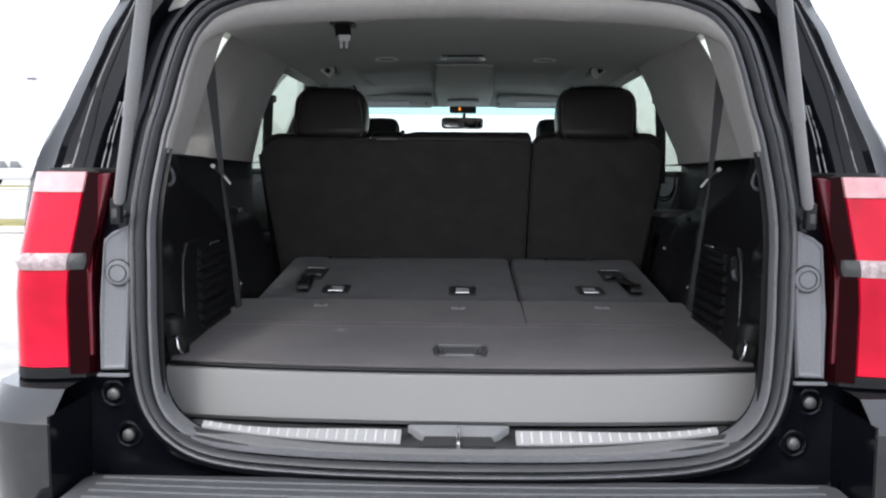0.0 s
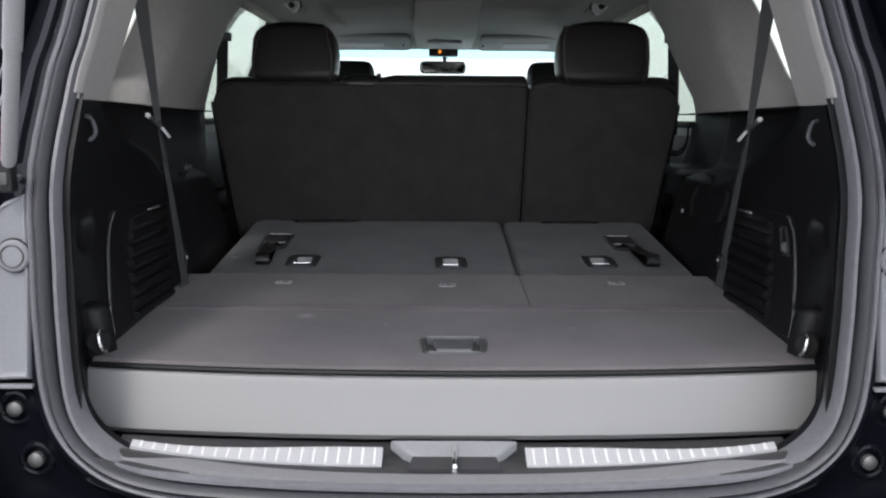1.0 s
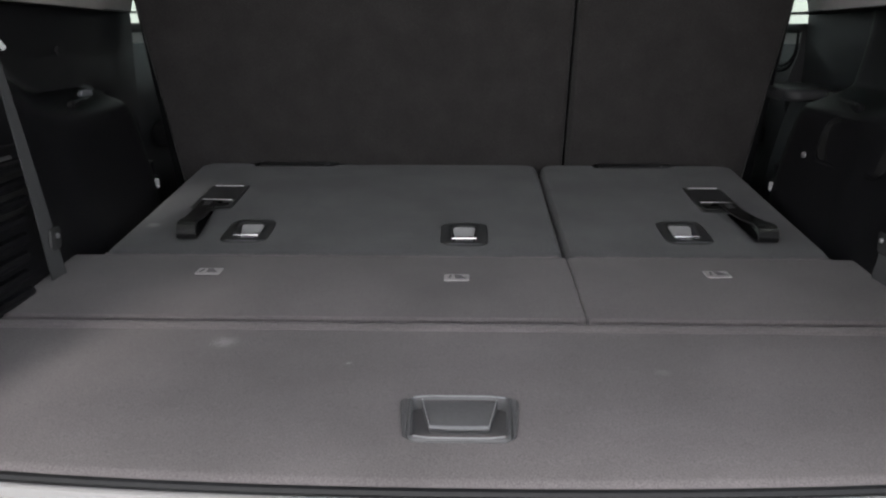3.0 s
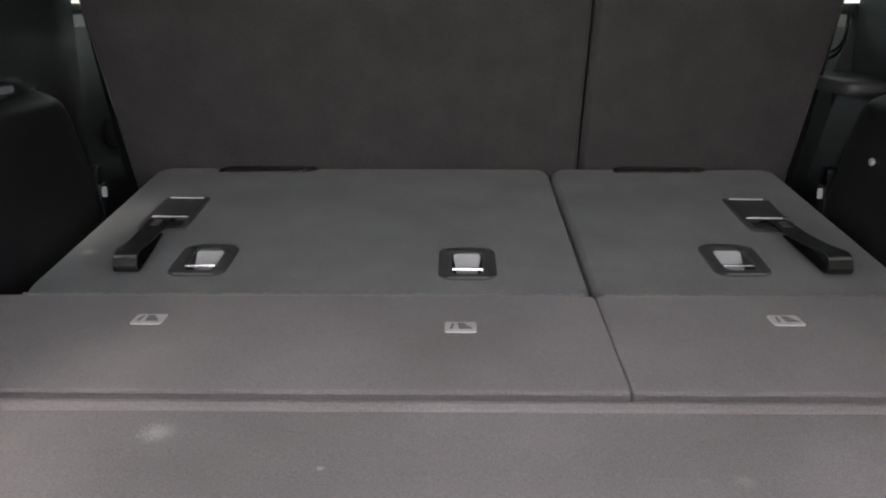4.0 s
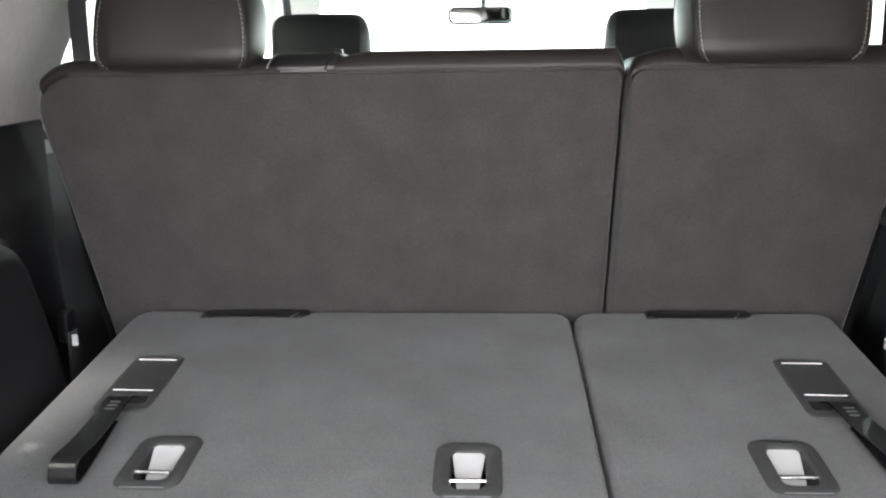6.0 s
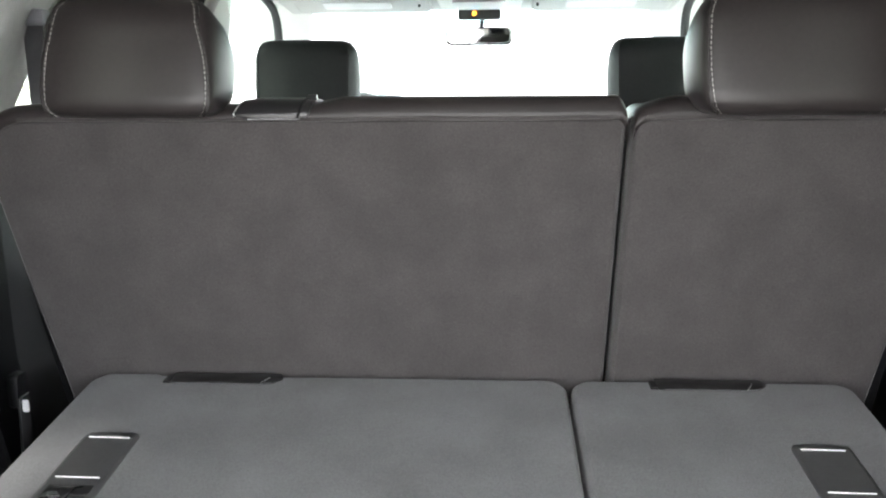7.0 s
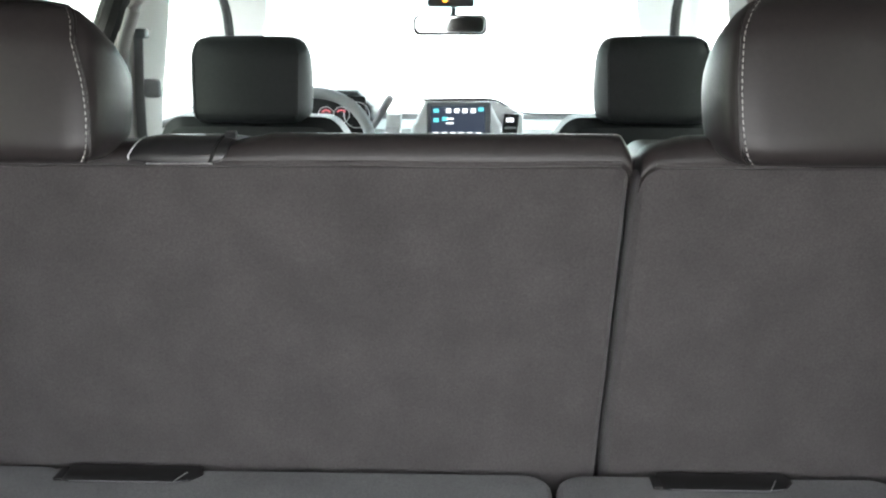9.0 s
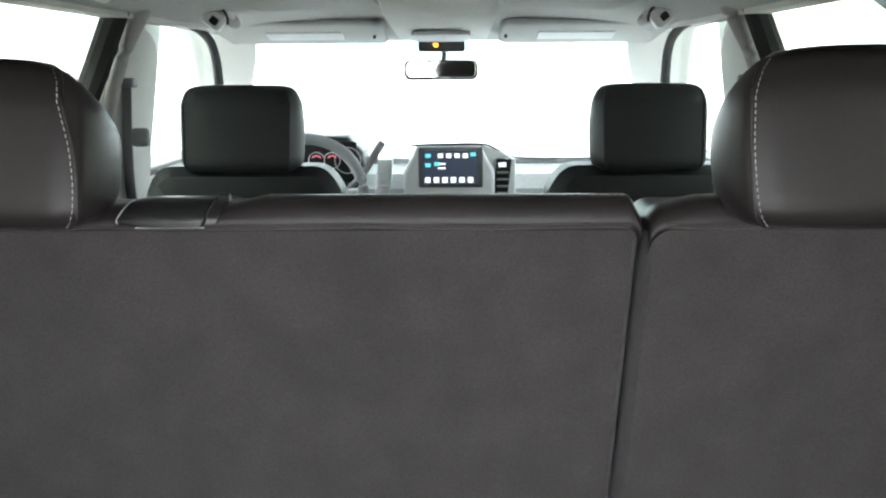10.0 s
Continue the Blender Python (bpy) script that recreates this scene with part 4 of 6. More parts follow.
def latch(root, cx, cy):
    """A lock recess: bezel, pale ramp, bright striker bar."""
    z = lambda v: seat_z(v) + 0.004
    ring = rrect(0.085, 0.122, 0.022, 6, cx, cy - 0.004)
    bez = part("latch_bezel", slab(ring, [(0.0, -0.012), (0.0, -0.002), (0.003, 0.0), (0.017, 0.0), (0.0195, -0.002), (0.0205, -0.028)], lambda u, v, w: (u, v, z(v) + w), caps=(False, False)), BEZEL, root, "charcoal plastic latch bezel")
    part("ramp", slab([(cx - 0.0125, cy - 0.029), (cx + 0.0125, cy - 0.029), (cx + 0.0215, cy + 0.036), (cx - 0.0215, cy + 0.036)], [(0, -0.004), (0, 0.0)], lambda u, v, w: (u, v, z(v) - 0.012 + 0.24 * (v - cy) + w)), RAMP, bez, "pale grey ramp plate")
    # black sheet and blocks stand in for shade below the striker bar
    part("latch_shade", shell(lambda u, v: (u, v, z(v) - 0.026), lambda u, v: (u, v, z(v) - 0.030), [cx - 0.0225, cx + 0.0225], [cy - 0.045, cy + 0.045]), VOID, bez)
    part("striker_bar", tube([(cx - 0.022, cy - 0.028, z(cy - 0.028) - 0.002), (cx + 0.022, cy - 0.028, z(cy - 0.028) - 0.002)], 0.0026, 10), CHROME, bez, "bright striker bar")
    for q in (-0.018, 0.018):
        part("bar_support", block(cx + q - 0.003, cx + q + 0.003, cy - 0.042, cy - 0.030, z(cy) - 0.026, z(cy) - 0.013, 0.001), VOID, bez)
    # pale line paints a soft highlight along the bezel's near rim
    part("rim_glint", tube([(cx + x, cy - 0.0645, z(cy - 0.064) + 0.0008) for x in steps(-0.028, 0.028, 6)], 0.0008, 6), RUBBER_PALE, bez, "pale line painted as the rim's highlight")


def pull_strap(root, cx, lean):
    """The release strap with its slotted plate and folded loop end."""
    z = seat_z
    pl = part("strap_plate", slab(rrect(0.082, 0.176, 0.014, 5, cx, 2.755), [(0.0, -0.01), (0.0, 0.002), (0.003, 0.004), (0.006, 0.004)], lambda u, v, w: (u, v, z(v) + w)), BEZEL, root, "charcoal strap plate")
    for by in (2.825, 2.724):
        part("plate_bar", tube([(cx - 0.030, by, z(by) + 0.0055), (cx + 0.030, by, z(by) + 0.0048)], 0.0010, 8), SILVER, pl, "bright cross bar")
    # black plate laid on top paints the shade of the slot
    part("plate_slot", plate(cx - 0.031, cx + 0.031, 2.684, 2.718, z(2.70) - 0.004, z(2.70) + 0.0048, 0.001, 0.006), VOID, pl)
    pts = curve_through([(cx, 2.705, z(2.705) + 0.004), (cx + lean * 0.10, 2.675, z(2.675) + 0.018), (cx + lean * 0.35, 2.615, z(2.615) + 0.020), (cx + lean * 0.75, 2.545, z(2.545) + 0.026), (cx + lean * 1.0, 2.495, z(2.495) + 0.034),
                         (cx + lean * 1.06, 2.478, z(2.478) + 0.026), (cx + lean * 1.02, 2.482, z(2.482) + 0.008), (cx + lean * 0.8, 2.54, z(2.54) + 0.008), (cx + lean * 0.4, 2.62, z(2.62) + 0.013)], 5)
    part("strap", ribbon(pts, (1, 0, 0), 0.034, 0.0026), STRAP, root, "glossy black webbing pull strap")
    for q in (-0.007, 0.0, 0.007):
        yy = 2.648 + q * 1.4
        part("strap_stitch", block(cx + lean * 0.22 - 0.007, cx + lean * 0.22 + 0.007, yy - 0.0008, yy + 0.0008, z(yy) + 0.0205, z(yy) + 0.0222, 0.0004), BELT, root)


def label_patch(root, cx, cy):
    z = 0.937 + (cy - 2.16) * 0.075 + 0.0005
    lab = part("label", plate(cx - 0.020, cx + 0.020, cy - 0.018, cy + 0.018, z - 0.0006, z + 0.0010, 0.0004, 0.005), LABEL, root, "grey printed pictogram label")
    part("pictogram", slab([(cx - 0.002, cy - 0.010), (cx + 0.016, cy - 0.010), (cx + 0.004, cy + 0.011), (cx - 0.004, cy + 0.011)], [(0, 0), (0, 0.0006)], lambda u, v, w: (u, v, z + 0.0016 + w)), INK, lab)
    part("pictogram", slab([(cx - 0.014, cy - 0.010), (cx - 0.010, cy - 0.010), (cx - 0.008, cy + 0.009), (cx - 0.011, cy + 0.009)], [(0, 0), (0, 0.0006)], lambda u, v, w: (u, v, z + 0.0016 + w)), INK, lab)


def folded_seat(x0, x1, lat, strap_x, lean, labels, slot, label):
    seat = thing("folded_seat", ((x0 + x1) / 2, 2.6, 0.62), label, "car seat", "folded rear seats")
    w, cx = x1 - x0, (x0 + x1) / 2
    # back of the folded backrest
    outer_left = x0 < -0.3
    def shape(u, v, q):
        return (u, v, seat_z(v) + q)
    ring = rrect(w, 0.618, 0.030, 6, cx, 2.7335)
    part("backrest", slab(ring, [(0.02, -0.16), (0.004, -0.13), (0.0, -0.02), (0.002, -0.009), (0.008, -0.002), (0.020, 0.0), (0.06, 0.001)], shape, holes=[[(c - 0.03, d - 0.046), (c + 0.03, d - 0.046), (c + 0.03, d + 0.046), (c - 0.03, d + 0.046)] for c, d in lat]), SEAT_CARPET, seat, "grey-green carpeted folded backrest")
    part("seat_base", block(x0 + 0.04, x1 - 0.04, 2.46, 3.0, 0.62, 0.83, 0.03), BLACK_TRIM, seat)
    # hinged carpet flap behind it
    flap = plate(x0 - (0.045 if outer_left else 0.002), x1 + (0.002 if outer_left else 0.045), 2.158, 2.421, 0.915, 0.937, 0.004, 0.005, top=lambda x, y: (y - 2.16) * 0.075)
    part("flap", flap, CARPET, seat, "charcoal carpet flap")
    # frayed carpet edge along the hinge
    fray = random.Random(round(x0 * 1000))
    for ey, ez, rough in ((2.4225, 0.9555, 1.0), (2.1565, 0.9335, 0.45)):
        line = [(x, ey + rough * fray.uniform(-0.0012, 0.0012), ez + rough * fray.uniform(-0.0012, 0.0008)) for x in steps(x0 + 0.01, x1 - 0.01, int((x1 - x0) / 0.006))]
        part("frayed_edge", tube(line, [rough * fray.uniform(0.0012, 0.0034) for _ in line], 6), CARPET, seat)
    part("flap_support", block(x0 + 0.02, x1 - 0.02, 2.20, 2.40, 0.70, 0.918, 0.01), BLACK_TRIM, seat)
    for c, d in lat:
        latch(seat, c, d)
    pull_strap(seat, strap_x, lean)
    for c, d in labels:
        label_patch(seat, c, d)
    s0, s1 = slot
    bar = part("hinge_cover", slab([(s0, 3.006), (s0 + 0.010, 3.002), (s1 - 0.032, 3.002), (s1 - 0.014, 3.006), (s1, 3.022), (s1 - 0.006, 3.040), (s0, 3.040)], [(0.0, -0.01), (0.0, 0.002), (0.002, 0.003)], lambda u, v, q: (u, v, seat_z(v) + q - 0.001)), GLOSS_BLACK, seat, "glossy black hinge cover in a notch")
    part("cover_edge", tube([(s0 + 0.012, 3.0025, seat_z(3.0025) + 0.0018), (s1 - 0.034, 3.0025, seat_z(3.0025) + 0.0018), (s1 - 0.016, 3.0065, seat_z(3.006) + 0.0018)], 0.0005, 6), RUBBER_PALE, bar, "thin pale edge")
    part("cover_end", block(s0 - 0.010, s0 + 0.002, 3.004, 3.036, seat_z(3.0), seat_z(3.0) + 0.0045, 0.0015), VOID, bar)
    part("cover_pin", tube([(s1 - 0.034, 3.004, seat_z(3.0) + 0.002), (s1 - 0.022, 3.024, seat_z(3.02) + 0.003)], 0.0008, 8), STEEL, bar)
    if outer_left:
        part("rim_pad", plate(x0 + 0.012, s0 - 0.010, 2.955, 3.043, 0.985, 1.0125, 0.010, 0.022, top=lambda x, y: 0.105 * (y - 2.955)), SEAT_CARPET, seat)
    return seat


folded_seat(-0.618, 0.1775, ((-0.389, 2.545), (0.0065, 2.535)), -0.4975, 0.012, ((-0.405, 2.338), (-0.005, 2.318)), (-0.477, -0.290), "wide folded seat section with grey carpeted back")
folded_seat(0.1825, 0.634, ((0.407, 2.551),), 0.5125, 0.022, ((0.411, 2.342),), (0.318, 0.494), "narrow folded seat section with grey carpeted back")


# ---- second-row seats, upright ----
def lean_y(z):
    return 3.052 - 0.215 * (z - 1.01)


def stitch_line(root, points, gap=0.0072, size=0.0005):
    """A row of short threads along a seam."""
    pts = [Vector(p) for p in points]
    b, run = bmesh.new(), 0.0
    for p, q in zip(pts, pts[1:]):
        way, d = (q - p).normalized(), (q - p).length
        while run < d:
            a = p + way * run
            tube([a, a + way * gap * 0.62], size, 5, b)
            run += gap
        run -= d
    return part("stitching", b, STITCH, root, "pale contrast stitching")


def headrest(root, cx, z0, z1, y0, half, depth, mat, name="headrest", seam=True, narrow=0.045, taper=0.026, dome=0.020, crisp=0.0, seam_at=()):
    """A padded head restraint: a flat rear face, wider at its top, between two rounded cheeks."""
    def face(v):
        return float(np.interp(v, (0, 0.3, 0.5, 0.8, 1), seam_at)) if seam_at else half - narrow + taper * (v - 1)
    def girth(v):
        return half * (0.955 + 0.045 * math.sin(math.pi * min(1, v * 0.9 + 0.1)) if crisp else 0.895 + 0.105 * math.sin(math.pi * (v * 0.78 + 0.16)))
    def section(v, inset, z):
        f, w, out = face(v), girth(v), []
        deep = depth * (1 - (0.30 if crisp else 0.72) * ease(0.45, 1.05, v))
        for t in steps(-1, 1, 8):
            out.append((f * t, -0.007 * (1 - t * t)))
        def cheek(t):
            a = t * math.pi / 2
            return f + (w - f) * math.sin(a), deep * 0.55 * ((1 - math.cos(a)) * (1 - crisp) + t * crisp)
        for t in steps(0, 1, 6)[1:]:
            out.append(cheek(t))
        for t in steps(0, 1, 5)[1:]:
            a = t * math.pi / 2
            out.append((w - 0.035 * (1 - math.cos(a)), deep * 0.55 + deep * 0.45 * math.sin(a)))
        for t in steps(1, -1, 8)[1:-1]:
            out.append(((w - 0.035) * t, deep + 0.008 * (1 - t * t)))
        for t in steps(1, 0, 5)[:-1]:
            a = t * math.pi / 2
            out.append((-w + 0.035 * (1 - math.cos(a)), deep * 0.55 + deep * 0.45 * math.sin(a)))
        for t in steps(1, 0, 6)[:-1]:
            out.append((-cheek(t)[0], cheek(t)[1]))
        mid = deep / 2
        kx, ky = 1 - inset / w, 1 - inset / mid
        ring = []
        for x, y in out:
            px, py = x * kx, mid + (y - mid) * ky
            ring.append((cx + px, y0 + py + 0.16 * (z - z0), z - dome * (abs(px) / w) ** 3 * v * v))
        return ring
    h = z1 - z0
    rows = [(0.0, 0.026, z0), (0.0, 0.012, z0 + 0.003), (0.04, 0.004, z0 + 0.011), (0.1, 0.0, z0 + 0.024)]
    rows += [(v, 0.0, z0 + h * v) for v in steps(0.2, 0.78, 7)]
    rows += [(0.86, 0.003, z1 - 0.026), (0.93, 0.008, z1 - 0.013), (0.98, 0.017, z1 - 0.004), (1.0, 0.032, z1)]
    b = bmesh.new()
    loops = [[b.verts.new(p) for p in section(*r)] for r in rows]
    n = len(loops[0])
    for p, q in zip(loops, loops[1:]):
        for k in range(n):
            b.faces.new((p[k], p[(k + 1) % n], q[(k + 1) % n], q[k]))
    b.faces.new(loops[0])
    b.faces.new(loops[-1])
    hr = part(name, b, mat, root, "padded leather head restraint", sharp=45 if crisp else 60)
    if crisp:
        for i in (0, 8):
            part("seam", tube([Vector(section(*r)[i]) for r in rows[2:-2]], 0.0022, 6), mat, hr)
    if seam:
        for i, sg in ((0, 1), (8, -1)):
            line = [Vector(section(*r)[i]) + Vector((sg * 0.004, -0.0012, 0)) for r in rows[1:-1]]
            stitch_line(hr, line)
            part("seam", tube([Vector(section(*r)[i]) + Vector((-sg * 0.001, -0.0002, 0)) for r in rows[1:-1]], 0.0018, 6), mat, hr)
    return hr


def second_seat(x0, x1, hx, label, guide=None):
    seat = thing("upright_seat", ((x0 + x1) / 2, 3.15, 0.62), label, "car seat", "second-row seats")
    cx, w = (x0 + x1) / 2, x1 - x0
    left = x0 < 0
    # outline of the rear face: narrower at the foot on the outer side
    def outline(zt, taper=0.125):
        base, top = 0.80, zt
        ring = rrect4(x0, x1, base, top, (0.014, 0.080, 0.03, 0.014) if left else (0.070, 0.022, 0.014, 0.03), 8)
        out = []
        for u, v in ring:
            k = taper * max(0.0, 1.42 - v)
            if left and u < cx:
                u += k * (cx - u) / (w / 2)
            if not left and u > cx:
                u -= k * (u - cx) / (w / 2)
            # the split leans a little
            k = 0.020 * (1.46 - v)
            out.append((u - k * max(0.0, (u - cx) / (w / 2)) if left else u - k * max(0.0, (cx - u) / (w / 2)), v))
        return out
    rings = [(0.022, 0.0), (0.008, 0.003), (0.002, 0.010), (0.0, 0.022), (0.0, 0.10), (0.006, 0.125), (0.02, 0.135)]
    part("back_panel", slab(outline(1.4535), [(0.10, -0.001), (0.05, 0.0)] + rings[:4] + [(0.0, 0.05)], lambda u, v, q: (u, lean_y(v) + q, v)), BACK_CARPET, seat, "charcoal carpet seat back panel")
    part("cushioned_front", slab(outline(1.466, 0.125 if left else 0.06), [(0.0, 0.046), (0.0, 0.12), (0.01, 0.145), (0.03, 0.155)], lambda u, v, q: (u, lean_y(v) + q, v)), LEATHER, seat, "dark leather backrest")
    # black shield on the outer flank, wider towards the floor
    rim = x0 if left else x1
    flank = [(rim, 1.398), (rim, 1.30), (rim, 1.10), (rim, 0.84)]
    edge = [(u + (1 if left else -1) * (0.125 * max(0.0, 1.42 - v) - 0.012 - 0.045 * (1.40 - v)), v) for u, v in flank]
    inner = [(u + (0.10 if left else -0.10), v) for u, v in reversed(flank)]
    part("side_shield", slab(edge + inner, [(0.004, 0.040), (0.0, 0.046), (0.0, 0.11)], lambda u, v, q: (u, lean_y(v) + q, v)), BLACK_TRIM, seat, "black plastic side shield")
    if left:
        # black strip added behind the split to darken the gap
        part("split_shade", slab([(x1 - 0.034, 0.82), (x1 + 0.010, 0.82), (x1 + 0.010, 1.446), (x1 - 0.034, 1.446)], [(0.0, 0.055), (0.0, 0.075)], lambda u, v, q: (u, lean_y(v) + q, v)), VOID, seat)
    # leather roll along the top edge
    roll = curve_through([(0.016, 1.444), (0.009, 1.452), (0.010, 1.460), (0.016, 1.4675), (0.028, 1.4725), (0.05, 1.4725), (0.10, 1.464), (0.14, 1.452)], 3)
    r0, r1 = (0.080, 0.014) if left else (0.022, 0.070)
    def arc(d, r):
        return r - math.sqrt(max(0.0, r * r - max(0.0, r - d) ** 2))
    xs = [x0 + r0 * (1 - math.cos(a)) for a in steps(0, math.pi / 2, 8)][:-1] + steps(x0 + r0, x1 - r1, 20)[:-1] + [x1 - r1 * (1 - math.sin(a)) for a in steps(0, math.pi / 2, 8)]
    xs = [x for x in xs if x0 + r0 * 0.25 - 0.004 < x < x1 - r1 * 0.25 + 0.004]
    def top_face(x, k):
        d, z = roll[k]
        end = arc(x - x0, r0) + arc(x1 - x, r1)
        dip = 0.0 if left else 0.005 * ease(x0 + 0.06, x0, x)
        lift = 0.009 * ease(-0.20, -0.17, x) * ease(0.249, 0.236, x) if left else 0.008 * ease(x0 + 0.004, x0 + 0.07, x)
        return (x, lean_y(1.46) + d - 0.004, z - end - dip + lift * ease(1.453, 1.472, z))
    part("top_roll", shell(lambda x, k: top_face(x, int(k)), lambda x, k: (x, top_face(x, int(k))[1] + 0.012, top_face(x, int(k))[2] - 0.016), xs, range(len(roll))), LEATHER, seat, "dark leather top roll", sharp=50)
    edge_xs = steps(x0 + 0.075, x1 - 0.012, 24) if left else steps(x0 + 0.018, x1 - 0.068, 16)
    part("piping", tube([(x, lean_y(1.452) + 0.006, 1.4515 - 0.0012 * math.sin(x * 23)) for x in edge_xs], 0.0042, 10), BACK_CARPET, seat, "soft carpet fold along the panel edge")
    headrest(seat, hx, 1.456, 1.634 if left else 1.643, 2.900, 0.133 if left else 0.144, 0.135, LEATHER, seam_at=(0.120, 0.121, 0.118, 0.106, 0.112) if left else (0.121, 0.127, 0.129, 0.128, 0.124))
    if left:
        stitch_line(seat, [(x, lean_y(1.46) + 0.030, 1.4820) for x in steps(0.165, 0.236, 4)], 0.008, 0.0007)
    for q in (-0.06, 0.06):
        part("headrest_post", tube([(hx + q, 2.985, 1.40), (hx + q, 2.975, 1.50)], 0.006, 10), CHROME, seat, "chrome headrest post")
    if guide:
        g0, g1 = guide
        # a plate that wraps over the roll, its sides leaning towards the middle of the car
        bend = curve_through([(2.9555, 1.4515), (2.9560, 1.4600), (2.9615, 1.4695), (2.9735, 1.4765), (2.9950, 1.4775), (3.0300, 1.4725)], 4)
        n = len(bend) - 1
        def span(k):
            # left and right edge at a step along the bend, with rounded lower corners
            t = k / n
            rim = 0.016 * (1 - math.sqrt(max(0.0, 1 - (1 - min(1.0, t / 0.22)) ** 2)))
            return g0 - 0.016 + 0.030 * t + rim * 1.6, g1 - 0.010 + 0.016 * t - rim * 0.5
        def on_guide(k, u, h):
            y, z = bend[k]
            a, b = bend[max(0, k - 1)], bend[min(n, k + 1)]
            nor = Vector((0, -(b[1] - a[1]), b[0] - a[0])).normalized()
            x0g, x1g = span(k)
            return Vector((x0g + (x1g - x0g) * u, y, z)) + nor * h
        gb = part("belt_guide", shell(lambda k, u: on_guide(int(k), u, 0.0030 - 0.0022 * abs(2 * u - 1) ** 6), lambda k, u: on_guide(int(k), u, -0.004), range(n + 1), steps(0, 1, 12)), GLOSS_BLACK, seat, "glossy black belt guide")
        part("guide_rim", tube([on_guide(0, u, 0.0022) for u in steps(0.04, 0.96, 8)], 0.0010, 6), STEEL, gb, "thin bright rim")
        part("guide_rim", tube([on_guide(k, 0.02, 0.0016) for k in range(2, n - 6)], 0.0008, 6), STEEL, gb, "thin bright rim")
        # black rod on the guide stands in for the shaded slot
        part("guide_slot", tube([on_guide(k, 0.88, 0.0020) for k in range(1, n - 5)], 0.0020, 6), VOID, gb, "dark belt slot")
        part("guide_notch", tube([on_guide(n - 7, 0.90, 0.004), on_guide(n - 7, 1.02, 0.004)], 0.005, 8), GLOSS_BLACK, gb)
    part("seat_cushion", block(x0 + 0.03, x1 - 0.02, 3.20, 3.72, 0.80, 1.0, 0.05), LEATHER, seat, "dark leather cushion")
    part("seat_base", block(x0 + 0.06, x1 - 0.05, 3.2, 3.65, 0.60, 0.81, 0.02), BLACK_TRIM, seat)
    return seat


second_seat(-0.735, 0.2495, -0.466, "wide upright seat section, carpeted back, leather headrest", (-0.318, -0.208))
second_seat(0.2582, 0.728, 0.475, "narrow upright seat section, carpeted back, leather headrest")


# ---- front seats ----
def front_seat(cx, half):
    seat = thing("bucket_seat", (cx, 4.15, 0.60), "black leather front seat seen from behind", "car seat", "front seats")
    def shape(u, v, q):
        return (u, 3.99 - 0.20 * (v - 1.1) + q, v)
    ring = []
    for u, v in rrect(0.50, 0.660, 0.065, 8, cx, 1.079):
        ring.append((cx + (u - cx) * (1 - 0.14 * ease(1.26, 1.385, v)), v))
    part("backrest", slab(ring, [(0.10, -0.03), (0.05, -0.026), (0.02, -0.012), (0.0, 0.02), (0.0, 0.10), (0.03, 0.14)], shape), FRONT_LEATHER, seat, "black leather backrest")
    part("cushion", block(cx - 0.25, cx + 0.25, 4.10, 4.62, 0.80, 0.98, 0.06), FRONT_LEATHER, seat)
    part("seat_base", block(cx - 0.2, cx + 0.2, 4.1, 4.55, 0.60, 0.81, 0.02), BLACK_TRIM, seat)
    hr = headrest(seat, cx, 1.397, 1.588, 3.900, half, 0.12, FRONT_LEATHER, seam=False, narrow=0.020, taper=0.004, dome=0.004, crisp=0.8)
    for q in (-0.06, 0.06):
        part("headrest_post", tube([(cx + q, 3.955, 1.33), (cx + q, 3.95, 1.43)], 0.006, 10), CHROME, seat, "chrome headrest post")


front_seat(-0.432, 0.138)
front_seat(0.477, 0.130)

# ---- dashboard ----
dash = thing("dashboard", (0, 5.0, 0.70), "grey dashboard with a lit screen and silver trim", "dashboard")
def dash_face(x, t):
    pts = [(4.86, 0.70), (4.82, 1.10), (4.80, 1.24), (4.83, 1.285), (4.92, 1.318), (5.15, 1.320), (5.62, 1.26)]
    y, z = np.interp(t, range(7), [p[0] for p in pts]), np.interp(t, range(7), [p[1] for p in pts])
    return (x, y, z)
part("dash_panel", shell(dash_face, lambda x, t: (x, dash_face(x, t)[1] + 0.05, dash_face(x, t)[2] - 0.03), steps(-0.78, 0.78, 12), steps(0, 6, 24)), DASH_LIGHT, dash)
part("dash_top", shell(lambda x, t: (x, 4.90 + t * 0.7, 1.326 - 0.055 * t + 0.018 * math.exp(-((x + 0.42) / 0.2) ** 2)), lambda x, t: (x, 4.90 + t * 0.7, 1.30 - 0.055 * t), steps(-0.78, 0.78, 20), steps(0, 1, 5)), DASH, dash, "dark dashboard top pad")
stack = part("centre_fascia", slab([(-0.118, 1.02), (0.172, 1.02), (0.172, 1.30), (0.125, 1.385), (-0.075, 1.385), (-0.118, 1.30)], soft(0.012, 0.10, 3), lambda u, v, w: (u, 4.745 + w + 0.12 * (v - 1.3), v)), SILVER, dash, "silver-framed centre stack")
part("screen_bezel", block(-0.070, 0.134, 4.735, 4.76, 1.252, 1.380, 0.006), PILLAR_PLASTIC, stack, "slate screen surround")
part("fascia_shoulder", slab([(0.130, 1.20), (0.240, 1.20), (0.240, 1.336), (0.182, 1.366), (0.130, 1.384)], soft(0.006, 0.10, 3), lambda u, v, w: (u, 4.782 + w, v)), DASH_LIGHT, dash, "pale shoulder of the centre fascia")
